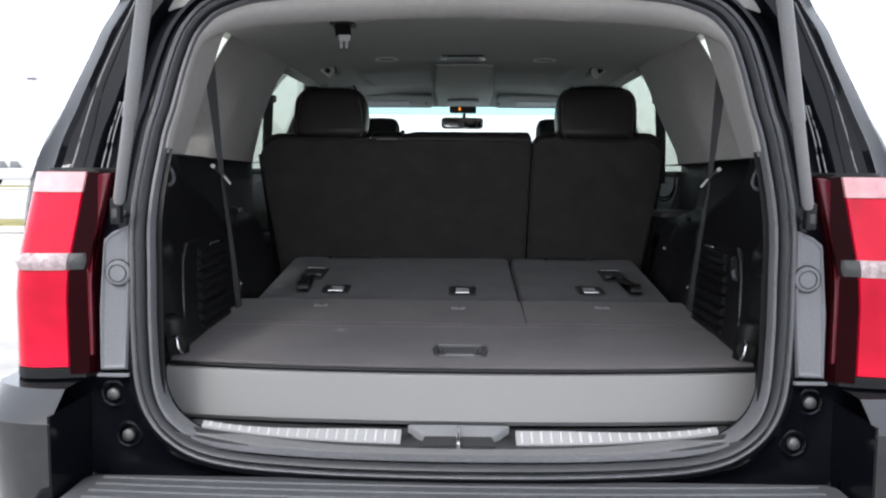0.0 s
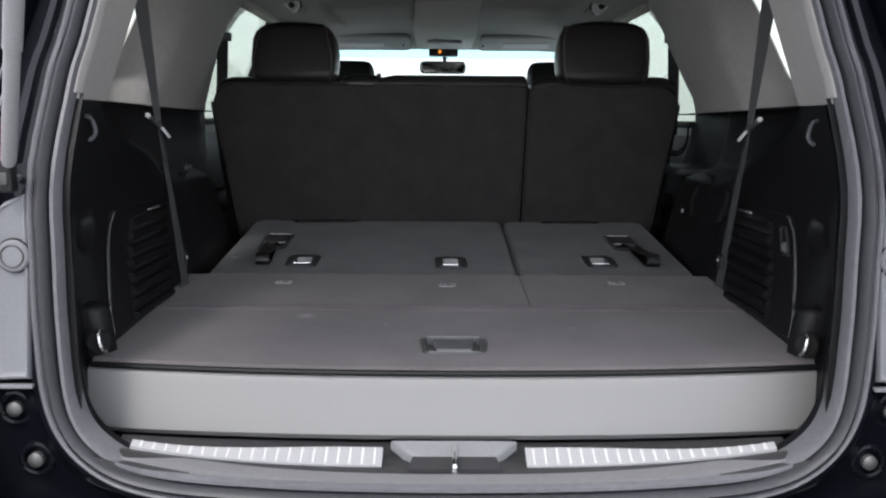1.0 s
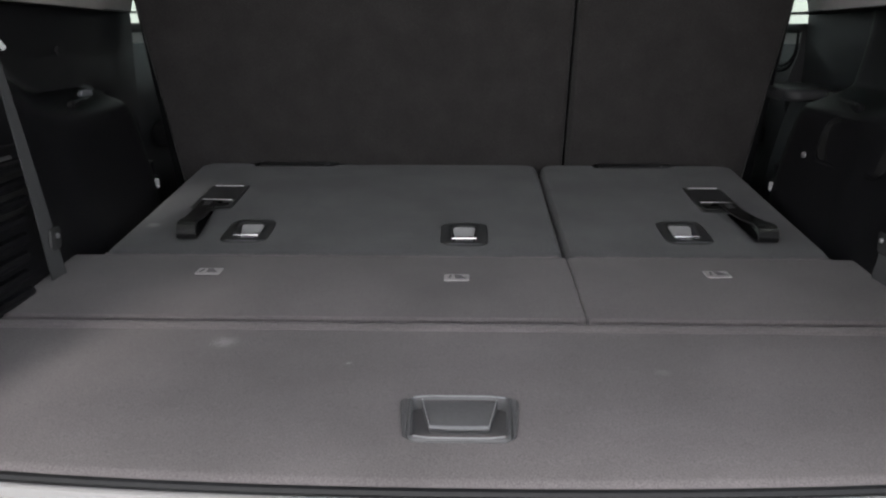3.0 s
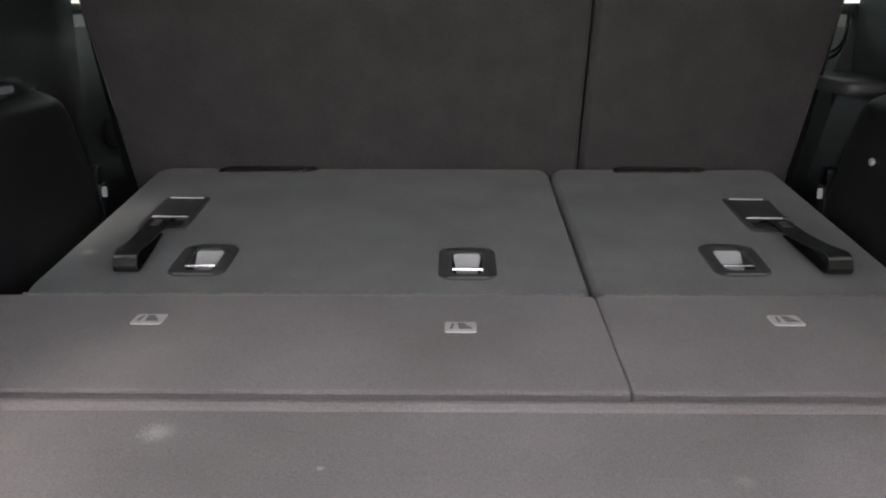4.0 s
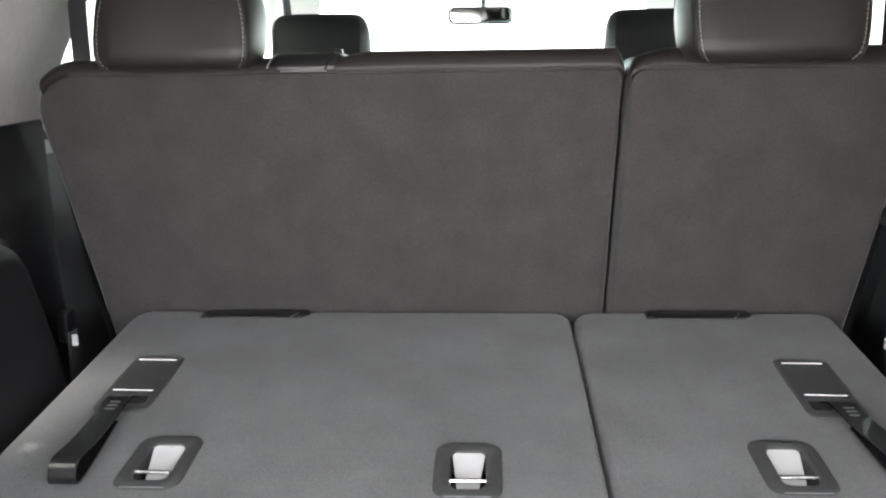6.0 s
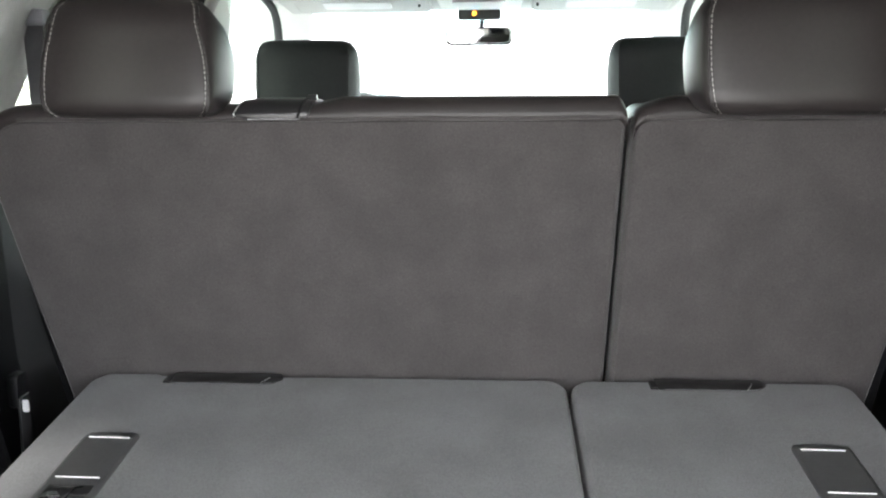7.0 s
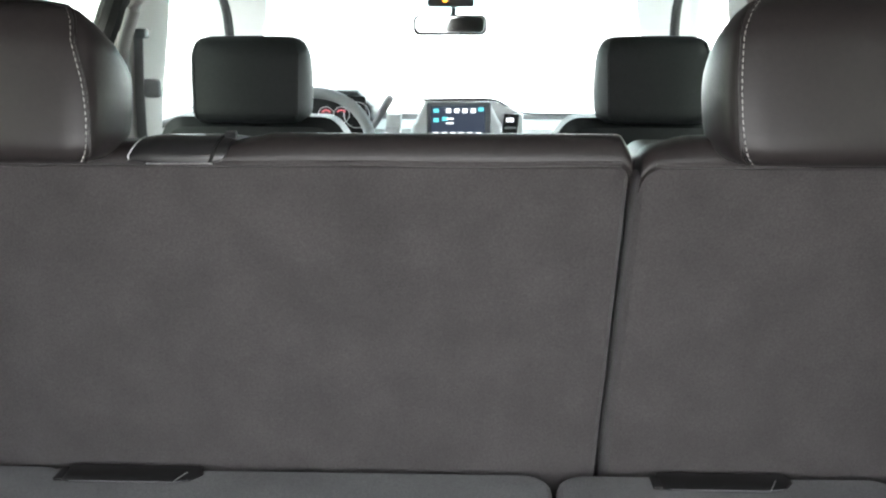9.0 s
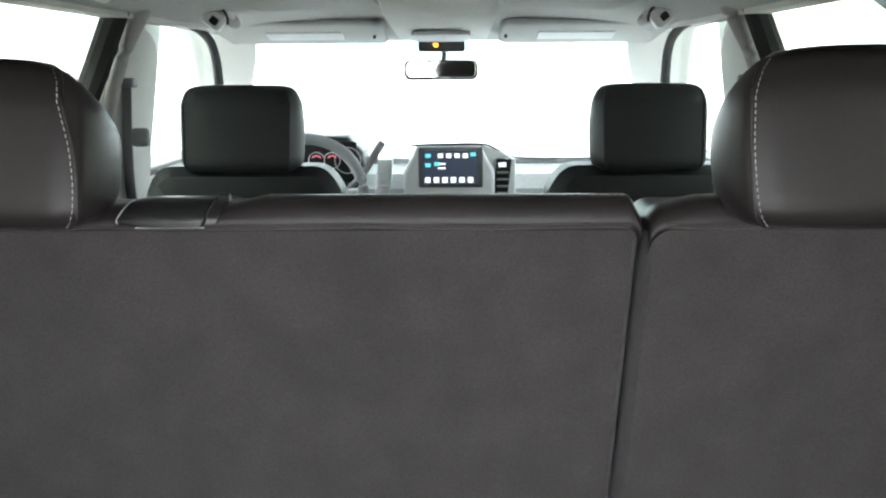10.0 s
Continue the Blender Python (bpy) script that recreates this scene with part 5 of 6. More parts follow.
part("hood_line", tube(curve_through([(-0.095, 4.765, 1.384), (0.02, 4.76, 1.387), (0.135, 4.77, 1.386), (0.180, 4.785, 1.368), (0.235, 4.83, 1.340), (0.36, 4.90, 1.328), (0.74, 4.905, 1.327)], 5), 0.0035, 8), DARK_TRIM, dash, "dark edge of the dashboard hood")
screen = part("screen", block(-0.056, 0.116, 4.7325, 4.7355, 1.263, 1.368, 0.001), SCREEN, stack, "lit touch screen")
for i in range(4):
    part("screen_icon", block(-0.008 + 0.026 * i, 0.008 + 0.026 * i, 4.7305, 4.7325, 1.347, 1.361, 0.0008), ICON_WHITE, screen)
for i in range(6):
    part("screen_icon", block(-0.049 + 0.027 * i, -0.032 + 0.027 * i, 4.7305, 4.7325, 1.269, 1.286, 0.0008), ICON_WHITE, screen)
for x, z in ((-0.048, 1.348), (-0.048, 1.318), (-0.020, 1.322), (0.094, 1.352)):
    part("screen_icon", block(x, x + 0.017, 4.7305, 4.7325, z, z + 0.012, 0.0008), ICON_CYAN, screen)
for i in range(2):
    part("screen_text", block(-0.008, 0.016, 4.7305, 4.7325, 1.326 - 0.014 * i, 1.331 - 0.014 * i, 0.0005), ICON_WHITE, screen)
for q in (-0.058, 0.112):
    part("knob", disc((q, 4.745, 1.215), (0, -1, 0), 0.016, 0.02), SILVER, stack, "silver rotary knob")
part("button_row", block(-0.03, 0.085, 4.742, 4.75, 1.205, 1.228, 0.002), BLACK_TRIM, stack)
for vx, face, blade in ((0.215, BLACK_TRIM, DASH), (-0.165, DASH_LIGHT, SILVER)):
    vent = part("air_vent", slab([(vx - 0.050, 1.205), (vx - 0.002, 1.205), (vx + 0.012, 1.340), (vx - 0.036, 1.340)], soft(0.008, 0.05, 2), lambda u, v, w: (u, 4.765 + w, v)), face, dash, "black air vent" if vx > 0 else "pale grey air vent")
    for i in range(4):
        part("slat", block(vx - 0.036, vx + 0.002, 4.758, 4.768, 1.228 + 0.022 * i, 1.234 + 0.022 * i, 0.001), blade, vent)
part("hazard_mark", block(0.184, 0.208, 4.756, 4.760, 1.316, 1.329, 0.001), ICON_WHITE, dash, "lit white indicator")
part("binnacle", slab([(-0.60, 1.22), (-0.24, 1.22), (-0.25, 1.36), (-0.30, 1.412), (-0.53, 1.412), (-0.585, 1.36)], soft(0.02, 0.20, 3), lambda u, v, w: (u, 4.80 + w, v)), DARK_TRIM, dash, "dark instrument binnacle")
cluster = part("instrument_panel", block(-0.56, -0.27, 4.795, 4.80, 1.26, 1.395, 0.01), BLACK_TRIM, dash, "black instrument cluster")
for gx, gr in ((-0.49, 0.042), (-0.40, 0.026), (-0.35, 0.026), (-0.30, 0.042)):
    part("gauge_ring", tube([(gx + gr * math.cos(a), 4.792, 1.334 + gr * math.sin(a)) for a in [2 * math.pi * k / 20 for k in range(20)]], 0.0014, 6, closed=True), SILVER, cluster)
    part("gauge_marks", tube([(gx + gr * 0.60 * math.cos(a), 4.791, 1.334 + gr * 0.60 * math.sin(a)) for a in steps(0.5, 2.6, 10)], 0.0022, 6), ICON_RED, cluster, "red gauge marks")

wheel = thing("steering_wheel", (-0.415, 4.62, 1.15), "grey leather steering wheel in front of the gauges", "steering wheel")
hub, tilt = Vector((-0.415, 4.60, 1.245)), radians(24)
def on_wheel(a, r, d=0.0):
    return hub + Vector((r * math.cos(a), r * math.sin(a) * math.sin(tilt) + d * math.cos(tilt), r * math.sin(a) * math.cos(tilt) - d * math.sin(tilt)))
part("rim", tube([on_wheel(2 * math.pi * k / 40, 0.184) for k in range(40)], 0.0175, 12, closed=True), DASH, wheel, "grey leather rim")
part("hub", slab(rrect(0.17, 0.13, 0.05, 6), soft(0.015, 0.05, 3), lambda u, v, w: hub + Vector((u, v * math.sin(tilt) + 0.0, v * math.cos(tilt))) + Vector((0, 0.005 + w, 0))), WHITE_PLASTIC, wheel, "pale grey horn pad")
for a in (0.10, math.pi - 0.10, -1.1, -2.04):
    part("spoke", tube([on_wheel(a, 0.06, 0.02), on_wheel(a, 0.12, 0.01), on_wheel(a, 0.175)], [0.018, 0.013, 0.010], 10), SILVER, wheel, "silver spoke")
part("column", tube([hub + Vector((0, 0.05, -0.01)), hub + Vector((0, 0.32, -0.10))], 0.05, 14), DASH, wheel)
solo("gear_lever", tube(curve_through([(-0.30, 4.72, 1.24), (-0.235, 4.70, 1.31), (-0.205, 4.69, 1.36), (-0.178, 4.68, 1.402)], 4), [0.010] * 8 + [0.013] * 4 + [0.011], 10), DASH, (-0.24, 4.71, 1.25), "dark column gear lever beside the steering wheel", "gear lever")

# ---- roof fittings ----
def lining_z(x, y):
    return lining(y, x)[2]


for y in (2.49, 3.46):
    lamp = thing("dome_lamp", (0, y, lining_z(0, y)), "slim dark dome lamp with two bright ends", "dome lamp", "dome lamps")
    part("lamp_base", plate(-0.088, 0.088, y - 0.030, y + 0.030, lining_z(0, y) - 0.007, lining_z(0, y) + 0.004, 0.003, 0.02), BEZEL, lamp)
    for q in (-0.080, 0.080):
        part("lamp_end", plate(q - 0.013, q + 0.013, y - 0.024, y + 0.024, lining_z(0, y) - 0.016, lining_z(0, y) - 0.003, 0.003, 0.008), SCUFF_RIB, lamp, "bright lens end")
for x, y in ((-0.316, 3.49), (0.340, 3.49), (-0.310, 2.54), (0.318, 2.52)):
    z = lining_z(x, y)
    v = thing("ceiling_vent", (x, y, z), "round grey air outlet in the roof lining", "air vent", "roof air outlets")
    part("vent_ring", tube([(x + 0.042 * math.cos(a), y + 0.042 * math.sin(a), z - 0.003) for a in [2 * math.pi * k / 24 for k in range(24)]], 0.006, 8, closed=True), SILVER if y > 3 else GREY_TRIM, v, "pale ring")
    part("vent_disc", disc((x, y, z + 0.004), (0, 0, -1), 0.038, 0.006, 20), DARK_TRIM, v)
    for q in (-0.016, 0.0, 0.016):
        part("vane", block(x - 0.034, x + 0.034, y + q - 0.002, y + q + 0.002, z - 0.006, z, 0.0008), DARK_TRIM, v)
for s in (-1, 1):
    for y, x, z in ((3.66, s * 0.575, 1.787), (4.44, s * 0.585, 1.772)):
        h = thing("grab_handle", (x, y, z), "grey folded grab handle at the roof edge", "grab handle", "grab handles")
        part("handle_base", block(x - 0.020, x + 0.020, y - 0.06, y + 0.06, z - 0.020, z + 0.02, 0.008), LIT_CLOTH, h)
        part("grip", tube(curve_through([(x - s * 0.005, y - 0.085, z - 0.008), (x - s * 0.022, y - 0.06, z - 0.024), (x - s * 0.026, y, z - 0.030), (x - s * 0.022, y + 0.06, z - 0.024), (x - s * 0.005, y + 0.085, z - 0.008)], 4), 0.012, 10), GREY_TRIM, h, "grey grip")
        tip = radians(38) * s
        def turned(u, v, w, x=x, y=y, z=z, tip=tip):
            return (x + u * math.cos(tip) - v * math.sin(tip), y - 0.098 + w, z - 0.020 + u * math.sin(tip) + v * math.cos(tip))
        cap = part("hinge_cap", slab(rrect(0.054, 0.046, 0.010, 5), soft(0.005, 0.034, 3), turned), SILVER, h, "pale tilted hinge cap")
        part("cap_hollow", slab(rrect(0.022, 0.020, 0.004, 4, 0.004, -0.003), soft(0.002, 0.006, 2), lambda u, v, w: turned(u, v, w - 0.003)), BLACK_TRIM, cap, "dark hollow")
        part("cap_groove", tube([turned(0.036 * math.cos(a), 0.032 * math.sin(a), 0.014) for a in steps(0.3, 2.8, 12)], 0.004, 8), DARK_TRIM, h, "dark groove round the cap")
# belt latch that hangs from the lining
tongue = thing("seat_belt_latch", (-0.374, 2.60, 1.74), "black webbing with a steel latch hanging from the roof", "seat belt")
part("webbing", ribbon([(-0.376, 2.61, lining_z(-0.376, 2.61)), (-0.375, 2.602, 1.785), (-0.372, 2.600, 1.760)], (1, 0, 0), 0.050, 0.003), GLOSS_BLACK, tongue, "black webbing")
part("roof_cover", plate(-0.412, -0.336, 2.56, 2.66, lining_z(-0.376, 2.61) - 0.010, lining_z(-0.376, 2.61) + 0.004, 0.004, 0.015), BLACK_TRIM, tongue)
part("latch_plate", slab([(-0.386, 1.744), (-0.352, 1.744), (-0.350, 1.764), (-0.388, 1.764)], soft(0.001, 0.004, 1), lambda u, v, w: (u, 2.597 + w, v)), SILVER, tongue, "steel latch plate")
for q in (-0.379, -0.362):
    part("latch_tip", slab([(q - 0.005, 1.722), (q + 0.004, 1.722), (q + 0.005, 1.747), (q - 0.005, 1.747)], soft(0.001, 0.003, 1), lambda u, v, w: (u, 2.597 + w, v)), STEEL, tongue, "steel tongue")

for s in (-1, 1):
    visor = thing("sun_visor", (s * 0.42, 4.84, 1.70), "pale grey sun visor with a pale mirror strip", "sun visor", "sun visors")
    part("visor_board", slab(rrect(0.485, 0.115, 0.022, 5, s * 0.42 + 0.01, 0.0), soft(0.009, 0.020, 3), lambda u, v, w: (u, 4.81 + v * 1.9, 1.726 + w - v * 0.45)), SHADED_CLOTH, visor)
    part("vanity_cover", slab(rrect(0.24, 0.040, 0.006, 4, s * 0.425, 0.002), soft(0.002, 0.006, 2), lambda u, v, w: (u, 4.81 + v * 1.9, 1.722 + w - v * 0.45)), WHITE_PLASTIC, visor, "pale mirror cover strip")
    part("visor_clip", disc((s * 0.205, 4.80, 1.722), (0, -1, -0.4), 0.005, 0.010), DARK_TRIM, visor)

console = thing("overhead_console", (0, 4.6, 1.76), "grey overhead console with reading lamps", "roof console")
part("console_body", slab([(-0.115, 3.68), (0.135, 3.68), (0.165, 4.40), (0.155, 4.92), (-0.140, 4.92), (-0.150, 4.40)], [(0.0, 0.02), (0.0, -0.015), (0.006, -0.028), (0.02, -0.032)], lambda u, v, w: (u, v, 1.802 + w * (0.25 + 0.75 * ease(3.70, 4.20, v)) - 0.058 * ease(4.2, 4.80, v))), LIT_CLOTH, console, "grey moulded console")
part("reading_lamp_panel", slab(rrect(0.176, 0.19, 0.02, 5, 0.004, 4.715), soft(0.004, 0.014, 2), lambda u, v, w: (u, v, 1.763 + w - 0.058 * ease(4.2, 4.80, v))), WHITE_PLASTIC, console, "pale reading lamp panel")
part("sensor_box", block(-0.075, 0.080, 4.905, 4.985, 1.676, 1.716, 0.008), DARK_TRIM, console)
part("indicator", disc((-0.016, 4.905, 1.697), (0, -1, 0), 0.008, 0.004, 12), AMBER, console, "lit amber indicator")

mirror = thing("rear_view_mirror", (0.0, 4.95, 1.60), "black-framed rear-view mirror below the roof console", "mirror")
part("mirror_shell", slab(rrect(0.245, 0.066, 0.022, 6, 0.0, 1.618), soft(0.010, 0.035, 3), lambda u, v, w: (u, 4.93 + w + 0.10 * u - 0.01 * (v - 1.618), v)), BLACK_TRIM, mirror)
part("mirror_glass", slab(rrect(0.228, 0.052, 0.018, 6, 0.0, 1.620), soft(0.001, 0.003, 1), lambda u, v, w: (u, 4.9275 + w + 0.10 * u - 0.01 * (v - 1.618), v)), MIRROR, mirror, "mirror glass")
part("mirror_stem", tube([(0.005, 4.96, 1.62), (0.01, 5.0, 1.66), (0.01, 5.02, 1.69)], 0.010, 10), BLACK_TRIM, mirror)
part("button_strip", block(-0.03, 0.03, 4.925, 4.93, 1.590, 1.595, 0.001), DASH, mirror)


# ---- cargo side fittings ----
for s in (-1, 1):
    X = lambda y, z, d=0.0: s * (lower_x(y, z, s) - d)
    # hatch in the lower trim with ribbed grille; its rear edge sweeps forward with height
    def swept(z):
        return float(np.interp(z, (0.90, 0.940, 0.985, 1.035, 1.083, 1.127, 1.160), (1.866, 1.872, 1.880, 1.906, 1.940, 1.985, 2.020))) - 1.93
    S = lambda u, v, w=0.0: (X(u + swept(v), v, w), u + swept(v), v)
    hatch = thing("service_hatch", (s * 0.66, 2.1, 0.90), "black plastic hatch with a ribbed grille in the side trim", "hatch", "side hatches")
    part("hatch_panel", slab(rrect(0.385, 0.225, 0.030, 6, 2.1225, 1.043), [(0.0, -0.004), (0.0, 0.003), (0.003, 0.006), (0.008, 0.006)], S), BLACK_TRIM, hatch)
    g0, g1 = 2.045, 2.300
    # black sheet on the hatch stands in for shade between slats
    part("grille_shade", slab(rrect(g1 - g0, 0.200, 0.012, 4, (g0 + g1) / 2, 1.036), [(0.0, 0.0), (0.0, 0.0065)], S), VOID, hatch)
    for i in range(8):
        z = 0.946 + 0.0255 * i
        part("slat", tube([S(u, z, 0.0075) for u in steps(g0 + 0.004, g1 - 0.004, 6)], 0.0092, 8), BLACK_TRIM, hatch)
    # bright sliver drawn for the arc of highlight on the finger pull
    part("pull_glint", slab(rrect(0.080, 0.0055, 0.0026, 4, 2.272, 1.139), [(0.0, 0.0), (0.0, 0.007), (0.002, 0.010)], lambda u, v, w: (X(u, v, w), u, v)), STEEL, hatch, "steel sliver for the highlight on the finger pull")
    # paler tube paints the highlight down the hatch's rear edge
    part("hatch_glint", tube([S(1.931 + 0.02 * ease(1.12, 1.155, z) + 0.006 * ease(0.965, 0.935, z), z, 0.006) for z in steps(0.935, 1.153, 16)], 0.0026, 6), HANDLE_GREY, hatch, "pale line painted as the hatch edge's highlight")
    if s > 0:
        part("latch_plate", slab(rrect(0.040, 0.056, 0.010, 4, 1.981, 1.105), [(0.0, 0.0), (0.0, 0.008), (0.004, 0.010), (0.008, 0.004)], S), DARK_TRIM, hatch, "charcoal latch")
        part("latch_pull", slab(rrect(0.022, 0.020, 0.006, 4, 1.981, 1.094), [(0.0, 0.004), (0.004, 0.012)], S), PILLAR_PLASTIC, hatch, "slate latch pull")
    # tie-down
    tie = thing("tie_down", (s * 0.665, 1.83, 0.90), "chrome tie-down loop in a black plastic socket", "tie-down", "tie-downs")
    part("socket", slab(rrect(0.046, 0.128, 0.021, 7, 1.836, 0.945), [(0.0, -0.02), (0.0, 0.010), (0.003, 0.020), (0.009, 0.026), (0.017, 0.028)], lambda u, v, w: (X(u, v, w), u, v)), BLACK_TRIM, tie, "rounded black socket")
    part("loop", tube([(s * 0.640 + s * 0.004 * math.sin(a), 1.795 + 0.012 * math.cos(a), 0.944 + 0.020 * math.sin(a)) for a in [2 * math.pi * k / 20 for k in range(20)]], 0.0036, 8, closed=True), CHROME, tie, "chrome loop")
    # black disc stands in for the shade inside the hole
    part("socket_hole", disc((s * 0.648, 1.798, 0.944), (-s * 0.4, -1, 0), 0.022, 0.006, 16), VOID, tie)
    # small bag hook high at the rear, its highlight painted in as slate
    hook = thing("bag_hook", (s * 0.735, 2.035, 1.30), "small bag hook on the side trim, highlight painted as slate", "hook", "bag hooks")
    part("hook_body", tube(curve_through([(X(2.035, 1.350), 2.035, 1.350), (X(2.035, 1.344, 0.012), 2.033, 1.344), (X(2.035, 1.320, 0.016), 2.032, 1.320), (X(2.035, 1.308, 0.010), 2.030, 1.308), (X(2.035, 1.302, 0.0), 2.030, 1.302)], 4), 0.0048, 8), PILLAR_PLASTIC, hook)
    # shelf lips on the wheel housing
    box = thing("wheel_house_tray", (s * 0.70, 2.72, 1.19), "black moulded tray on the wheel housing", "tray", "wheel housing trays")
    part("tray_lip", slab(rrect(0.30, 0.020, 0.009, 5, 2.74, 1.192), [(0.0, -0.006), (0.0, 0.002), (0.004, 0.005)], lambda u, v, w: (X(u, 1.188, w), u, v)), BLACK_TRIM, box, "rounded tray lip")
    if s > 0:
        # wall stays flat here; black sheet paints the shade of a recess
        recess = part("recess_shade", slab(rrect(0.240, 0.074, 0.024, 6, 2.53, 1.133), [(0.0, -0.004), (0.0, 0.0015)], lambda u, v, w: (X(u, v, w), u, v)), VOID, box, "black sheet for the shade in a moulded recess")
        part("recess_rim", tube([(X(u, v, 0.001), u, v) for u, v in rrect(0.248, 0.082, 0.028, 6, 2.53, 1.133)], 0.0035, 6, closed=True), BLACK_TRIM, recess)
        for i in range(4):
            rz = 1.075 - 0.026 * i
            part("moulded_rib", tube(curve_through([(X(2.90, rz, -0.002), 2.90, rz), (X(2.925, rz, 0.006), 2.925, rz - 0.004), (X(2.95, rz, 0.004), 2.95, rz - 0.012)], 4), 0.006, 8), DARK_TRIM, box)
        part("front_shelf", plate(0.70, 0.842, 2.90, 3.19, 1.180, 1.206, 0.008, 0.03), DARK_TRIM, box, "charcoal shelf beside the upright seat")
        part("screw", disc((X(2.70, 1.094, 0.0), 2.70, 1.094), (-1, 0, 0), 0.006, 0.006, 10), STEEL, box)
    else:
        part("tray_clip", slab(rrect(0.050, 0.012, 0.005, 4, 2.66, 1.212), soft(0.002, 0.008, 2), lambda u, v, w: (-(0.724 - w), u, v)), PILLAR_PLASTIC, box, "grey clip")
        part("tray_screw", disc((X(2.70, 1.29, 0.0), 2.70, 1.29), (1, 0, 0), 0.008, 0.004, 10), DARK_TRIM, box)
    # seat belt of the folded row, from its upper guide to the floor
    belt = thing("seat_belt", (s * 0.66, 2.36, 0.93), "dark webbing seat belt with a bright latch tongue", "seat belt", "cargo seat belts")
    top, mid, low = (Vector((-0.678, 2.150, 1.748)), Vector((-0.656, 2.218, 1.334)), Vector((-0.636, 2.316, 0.945))) if s < 0 else (Vector((0.690, 2.160, 1.745)), Vector((0.681, 2.245, 1.334)), Vector((0.654, 2.322, 0.945)))
    part("upper_webbing", ribbon(curve_through([top, top.lerp(mid, 0.5), mid], 5), (-0.45 * s, 0.89, 0.0), (0.054, 0.016), 0.0022), BELT, belt)
    part("lower_webbing", ribbon(curve_through([mid + Vector((0, 0.004, -0.01)), mid.lerp(low, 0.5), low + Vector((0, 0, -0.02))], 5), (-0.12 * s, 0.97, 0.0), (0.013, 0.040), 0.0022), BELT, belt)
    part("guide_loop", block(min(top.x, top.x + s * 0.03), max(top.x, top.x + s * 0.03), top.y - 0.035, top.y + 0.035, top.z - 0.015, top.z + 0.02, 0.006), GREY_TRIM, belt, "grey belt guide")
    high, tip = mid + Vector((s * 0.028, 0.003, 0.021)), mid + Vector((-s * 0.026, -0.004, -0.031))
    part("holder", tube([high.lerp(mid, 0.30), high.lerp(mid, 0.5), mid, mid.lerp(tip, 0.30)], [0.0045, 0.006, 0.0065, 0.005], 10), BEZEL, belt, "dark belt holder")
    part("holder_tip", tube([high, high.lerp(mid, 0.08), high.lerp(mid, 0.36)], [0.004, 0.0062, 0.0050], 10), SILVER, belt, "bright holder tip")
    part("tongue_blade", ribbon([mid.lerp(tip, 0.22), mid.lerp(tip, 0.6), tip], (0, 1, 0.2), (0.010, 0.008), 0.004), SILVER, belt, "bright steel tongue")
    part("anchor", slab(rrect(0.034, 0.036, 0.008, 4, low.y - 0.006, low.z + 0.066), soft(0.003, 0.006, 2), lambda u, v, w: (low.x + s * (0.004 - w), u, v)), BEZEL, belt, "dark anchor bracket")
    part("anchor_rivet", disc((low.x - s * 0.006, low.y - 0.014, low.z + 0.072), (-s, 0, 0), 0.004, 0.004, 10), STEEL, belt)

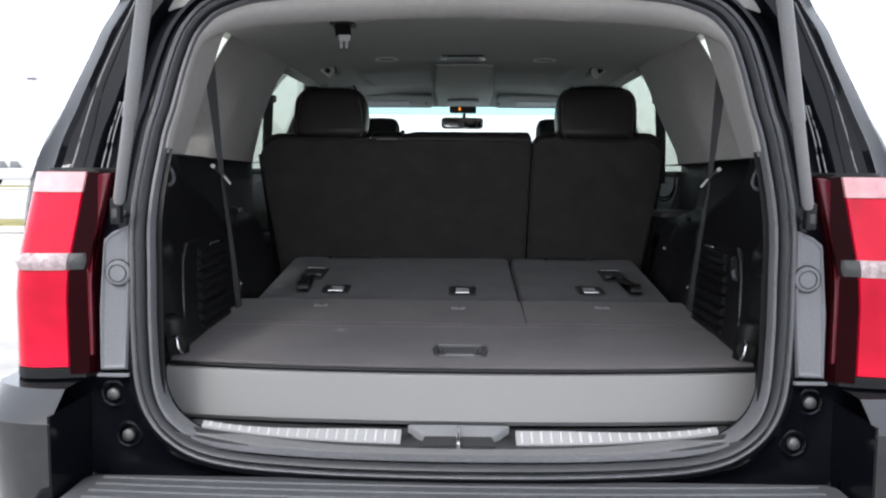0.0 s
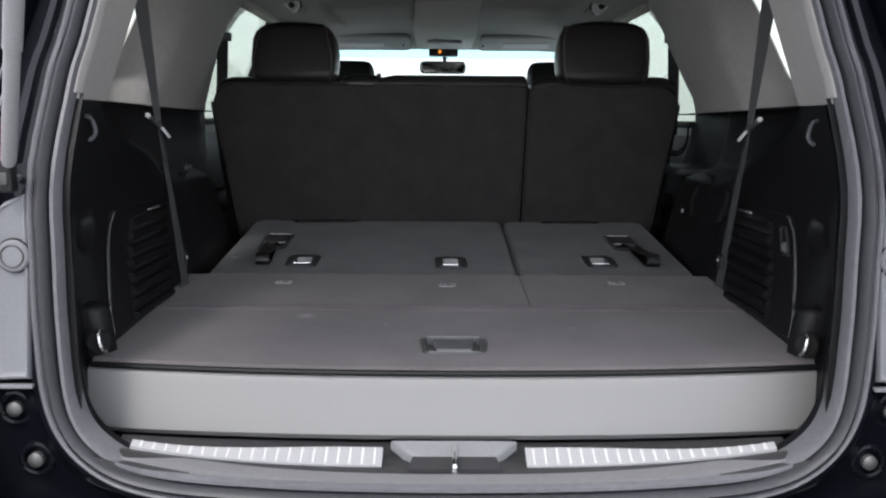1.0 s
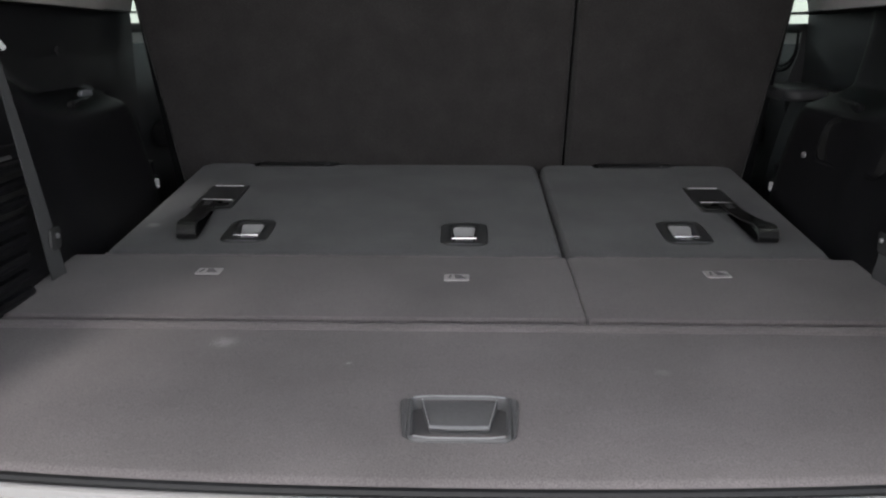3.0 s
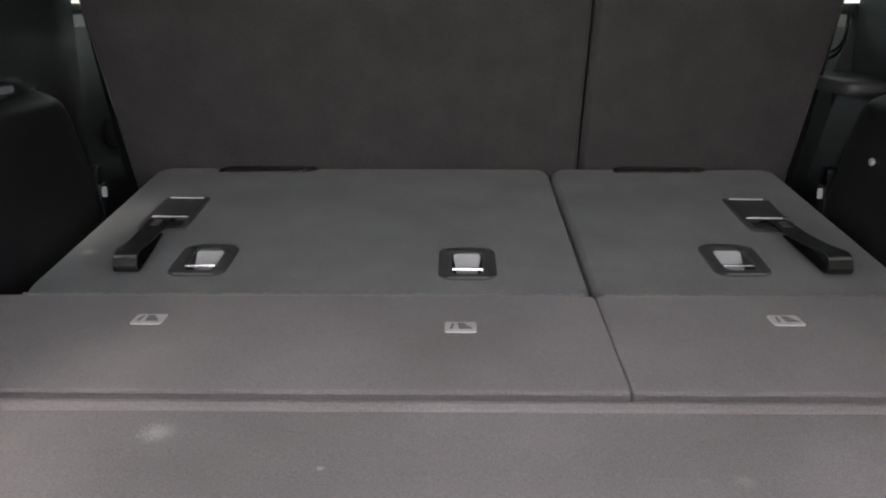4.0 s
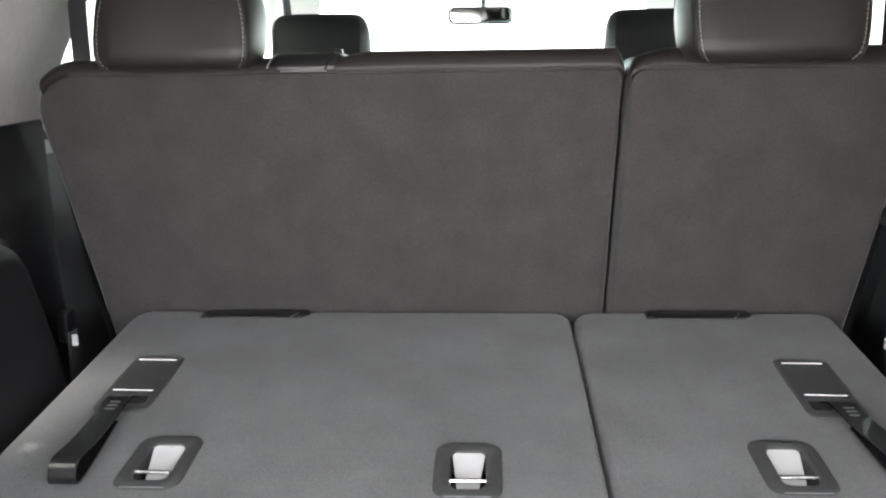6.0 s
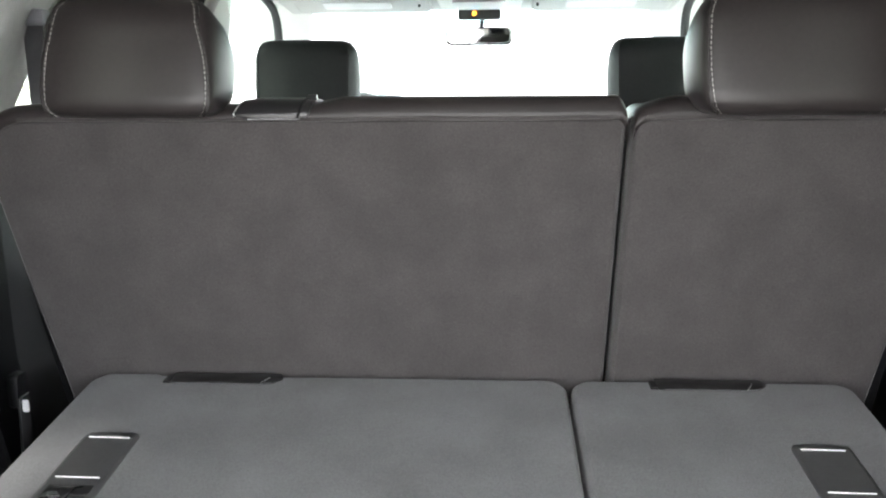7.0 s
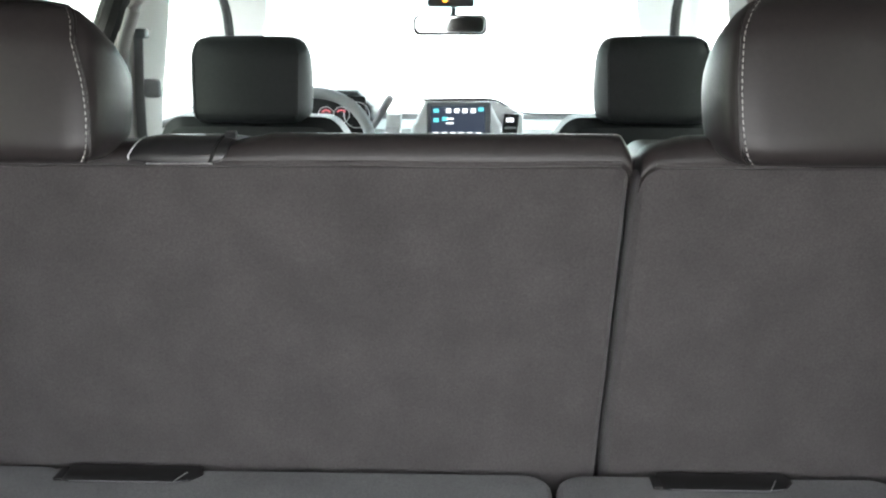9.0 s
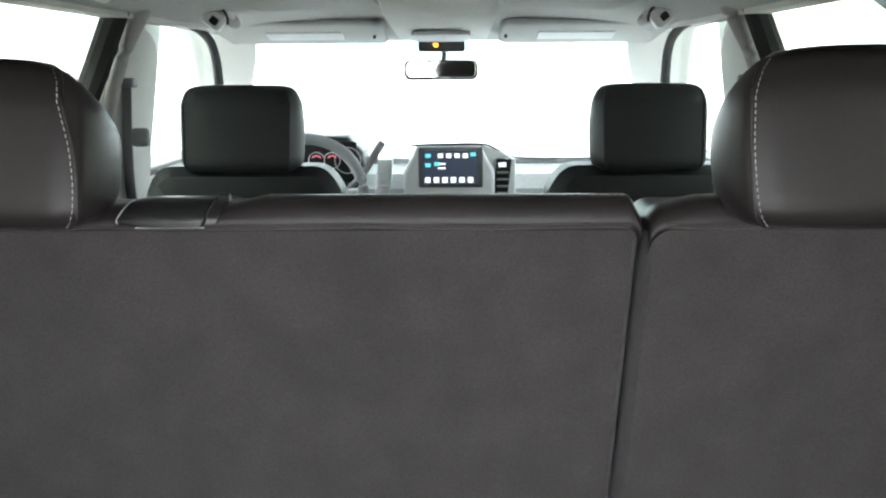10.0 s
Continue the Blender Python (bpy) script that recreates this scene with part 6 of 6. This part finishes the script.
# belts of the second row beside the upright seats
for s in (-1, 1):
    b = thing("buckle", (s * 0.70, 2.98, 1.0), "dark seat belt buckle beside the upright seat", "seat belt", "side buckles")
    part("buckle_body", slab(rrect(0.035, 0.060, 0.010, 4, 0, 0), soft(0.004, 0.020, 2), lambda u, v, w: (s * (0.728 + w), 3.01 + u, 1.0 + v)), BLACK_TRIM, b)
    part("buckle_plate", slab(rrect(0.014, 0.021, 0.003, 4, 0, 0), soft(0.001, 0.004, 1), lambda u, v, w: (s * (0.716 + u * 0.8), 2.988 + w, 0.980 + v)), SILVER, b, "bright steel plate")
    part("buckle_strap", ribbon([(s * 0.722, 2.996, 0.995), (s * 0.728, 3.0, 0.90), (s * 0.728, 3.0, 0.70)], (0, 1, 0), 0.03, 0.004), BELT, b)
    if s > 0:
        loops = thing("release_cable", (0.79, 3.17, 1.20), "black release cable looped beside the upright seat", "cable")
        for q in (0.0, 0.012):
            part("cable", tube(curve_through([(0.735, 3.14, 1.262 - q), (0.765, 3.155, 1.246 - q), (0.795, 3.170, 1.256 - q), (0.812, 3.18, 1.285 - q), (0.818, 3.19, 1.33 - q)], 5), 0.0035, 8), BLACK_TRIM, loops)
    rb = thing("rear_seat_belt", (s * 0.765, 3.20, 1.42), "dark grey seat belt hanging at the rear pillar", "seat belt", "rear seat belts")
    by = 3.20 if s < 0 else 3.16
    part("webbing", ribbon(curve_through([(s * 0.742, by - 0.01, 1.612), (s * 0.748, by, 1.54), (s * 0.756, by + 0.015, 1.43), (s * 0.758, by + 0.02, 1.30)], 4), (1, 0.25 * s, 0), 0.040, 0.003), BELT, rb)
    part("belt_guide", block(s * 0.742 - 0.028, s * 0.742 + 0.028, by - 0.026, by + 0.004, 1.598, 1.626, 0.006), PILLAR_PLASTIC, rb, "grey belt guide")
    sb = thing("front_seat_belt", (s * 0.75, 4.27, 1.0), "grey seat belt on the centre pillar", "seat belt", "front seat belts")
    part("webbing", ribbon(curve_through([(s * 0.748, 4.13, 1.590), (s * 0.760, 4.14, 1.45), (s * 0.768, 4.16, 1.30), (s * 0.765, 4.21, 1.0)], 4), (1, 0.4 * s, 0), 0.034, 0.003), COVER_GREY, sb)
    part("pillar_guide", block(s * 0.748 - 0.024, s * 0.748 + 0.024, 4.115, 4.150, 1.580, 1.604, 0.006), PILLAR_PLASTIC, sb, "grey belt guide")
    part("tongue", block(s * 0.727 - 0.022, s * 0.727 + 0.022, 4.13, 4.155, 1.437, 1.483, 0.010), PILLAR_PLASTIC, sb, "slate belt tongue")


# ---- far across the lot ----
truck = thing("pickup_truck", (-31.5, 60.0, 0), "white parked pickup truck across the lot", "truck")
def side_slab(points, x0, x1, r):
    return slab(points, [(r, 0), (r * 0.3, r * 0.3), (0, r), (0, x1 - x0 - r), (r * 0.3, x1 - x0 - r * 0.3), (r, x1 - x0)], lambda u, v, w: (-31.5 + u, 60.0 + x0 + w, v))
part("body", side_slab([(-2.9, 0.45), (2.8, 0.45), (2.9, 0.75), (2.85, 1.10), (1.2, 1.22), (-2.9, 1.22)], -0.95, 0.95, 0.06), TRUCK_WHITE, truck)
part("cab", side_slab([(-1.1, 1.18), (1.4, 1.18), (0.75, 1.82), (0.3, 1.88), (-0.8, 1.88), (-1.05, 1.75)], -0.80, 0.80, 0.06), TRUCK_WHITE, truck)
for u0, u1 in ((-0.85, -0.10), (0.0, 0.85)):
    part("window", side_slab([(u0, 1.28), (u1, 1.28), (u1 - 0.28, 1.74), (u0 + 0.05, 1.74)], -0.83, -0.78, 0.01), TRUCK_GLASS, truck, "dark side window")
for u in (-1.9, 1.85):
    for v in (-0.98, 0.72):
        w = part("wheel", slab(rrect(0.78, 0.78, 0.389, 8, u, 0.39), soft(0.04, 0.26, 2), lambda a, b, d, v=v: (-31.5 + a, 60.0 + v + d, b)), TYRE, truck, "black tyre")
        part("rim", slab(rrect(0.46, 0.46, 0.229, 8, u, 0.39), soft(0.01, 0.02, 1), lambda a, b, d, v=v: (-31.5 + a, 60.0 + (v - 0.012 if v < 0 else v + 0.25) + d, b)), STEEL, w)

post = thing("street_lamp", (-34.0, 68.0, 0), "tall pale parking lot lamp post", "street lamp")
part("pole", tube([(-34.0, 68.0, 0), (-34.0, 68.0, 4), (-34.0, 68.0, 8.3)], [0.09, 0.075, 0.06], 12), TRUCK_WHITE, post)
part("lamp_head", block(-34.5, -33.8, 67.8, 68.2, 8.2, 8.4, 0.05), PILLAR_PLASTIC, post, "grey lamp head")
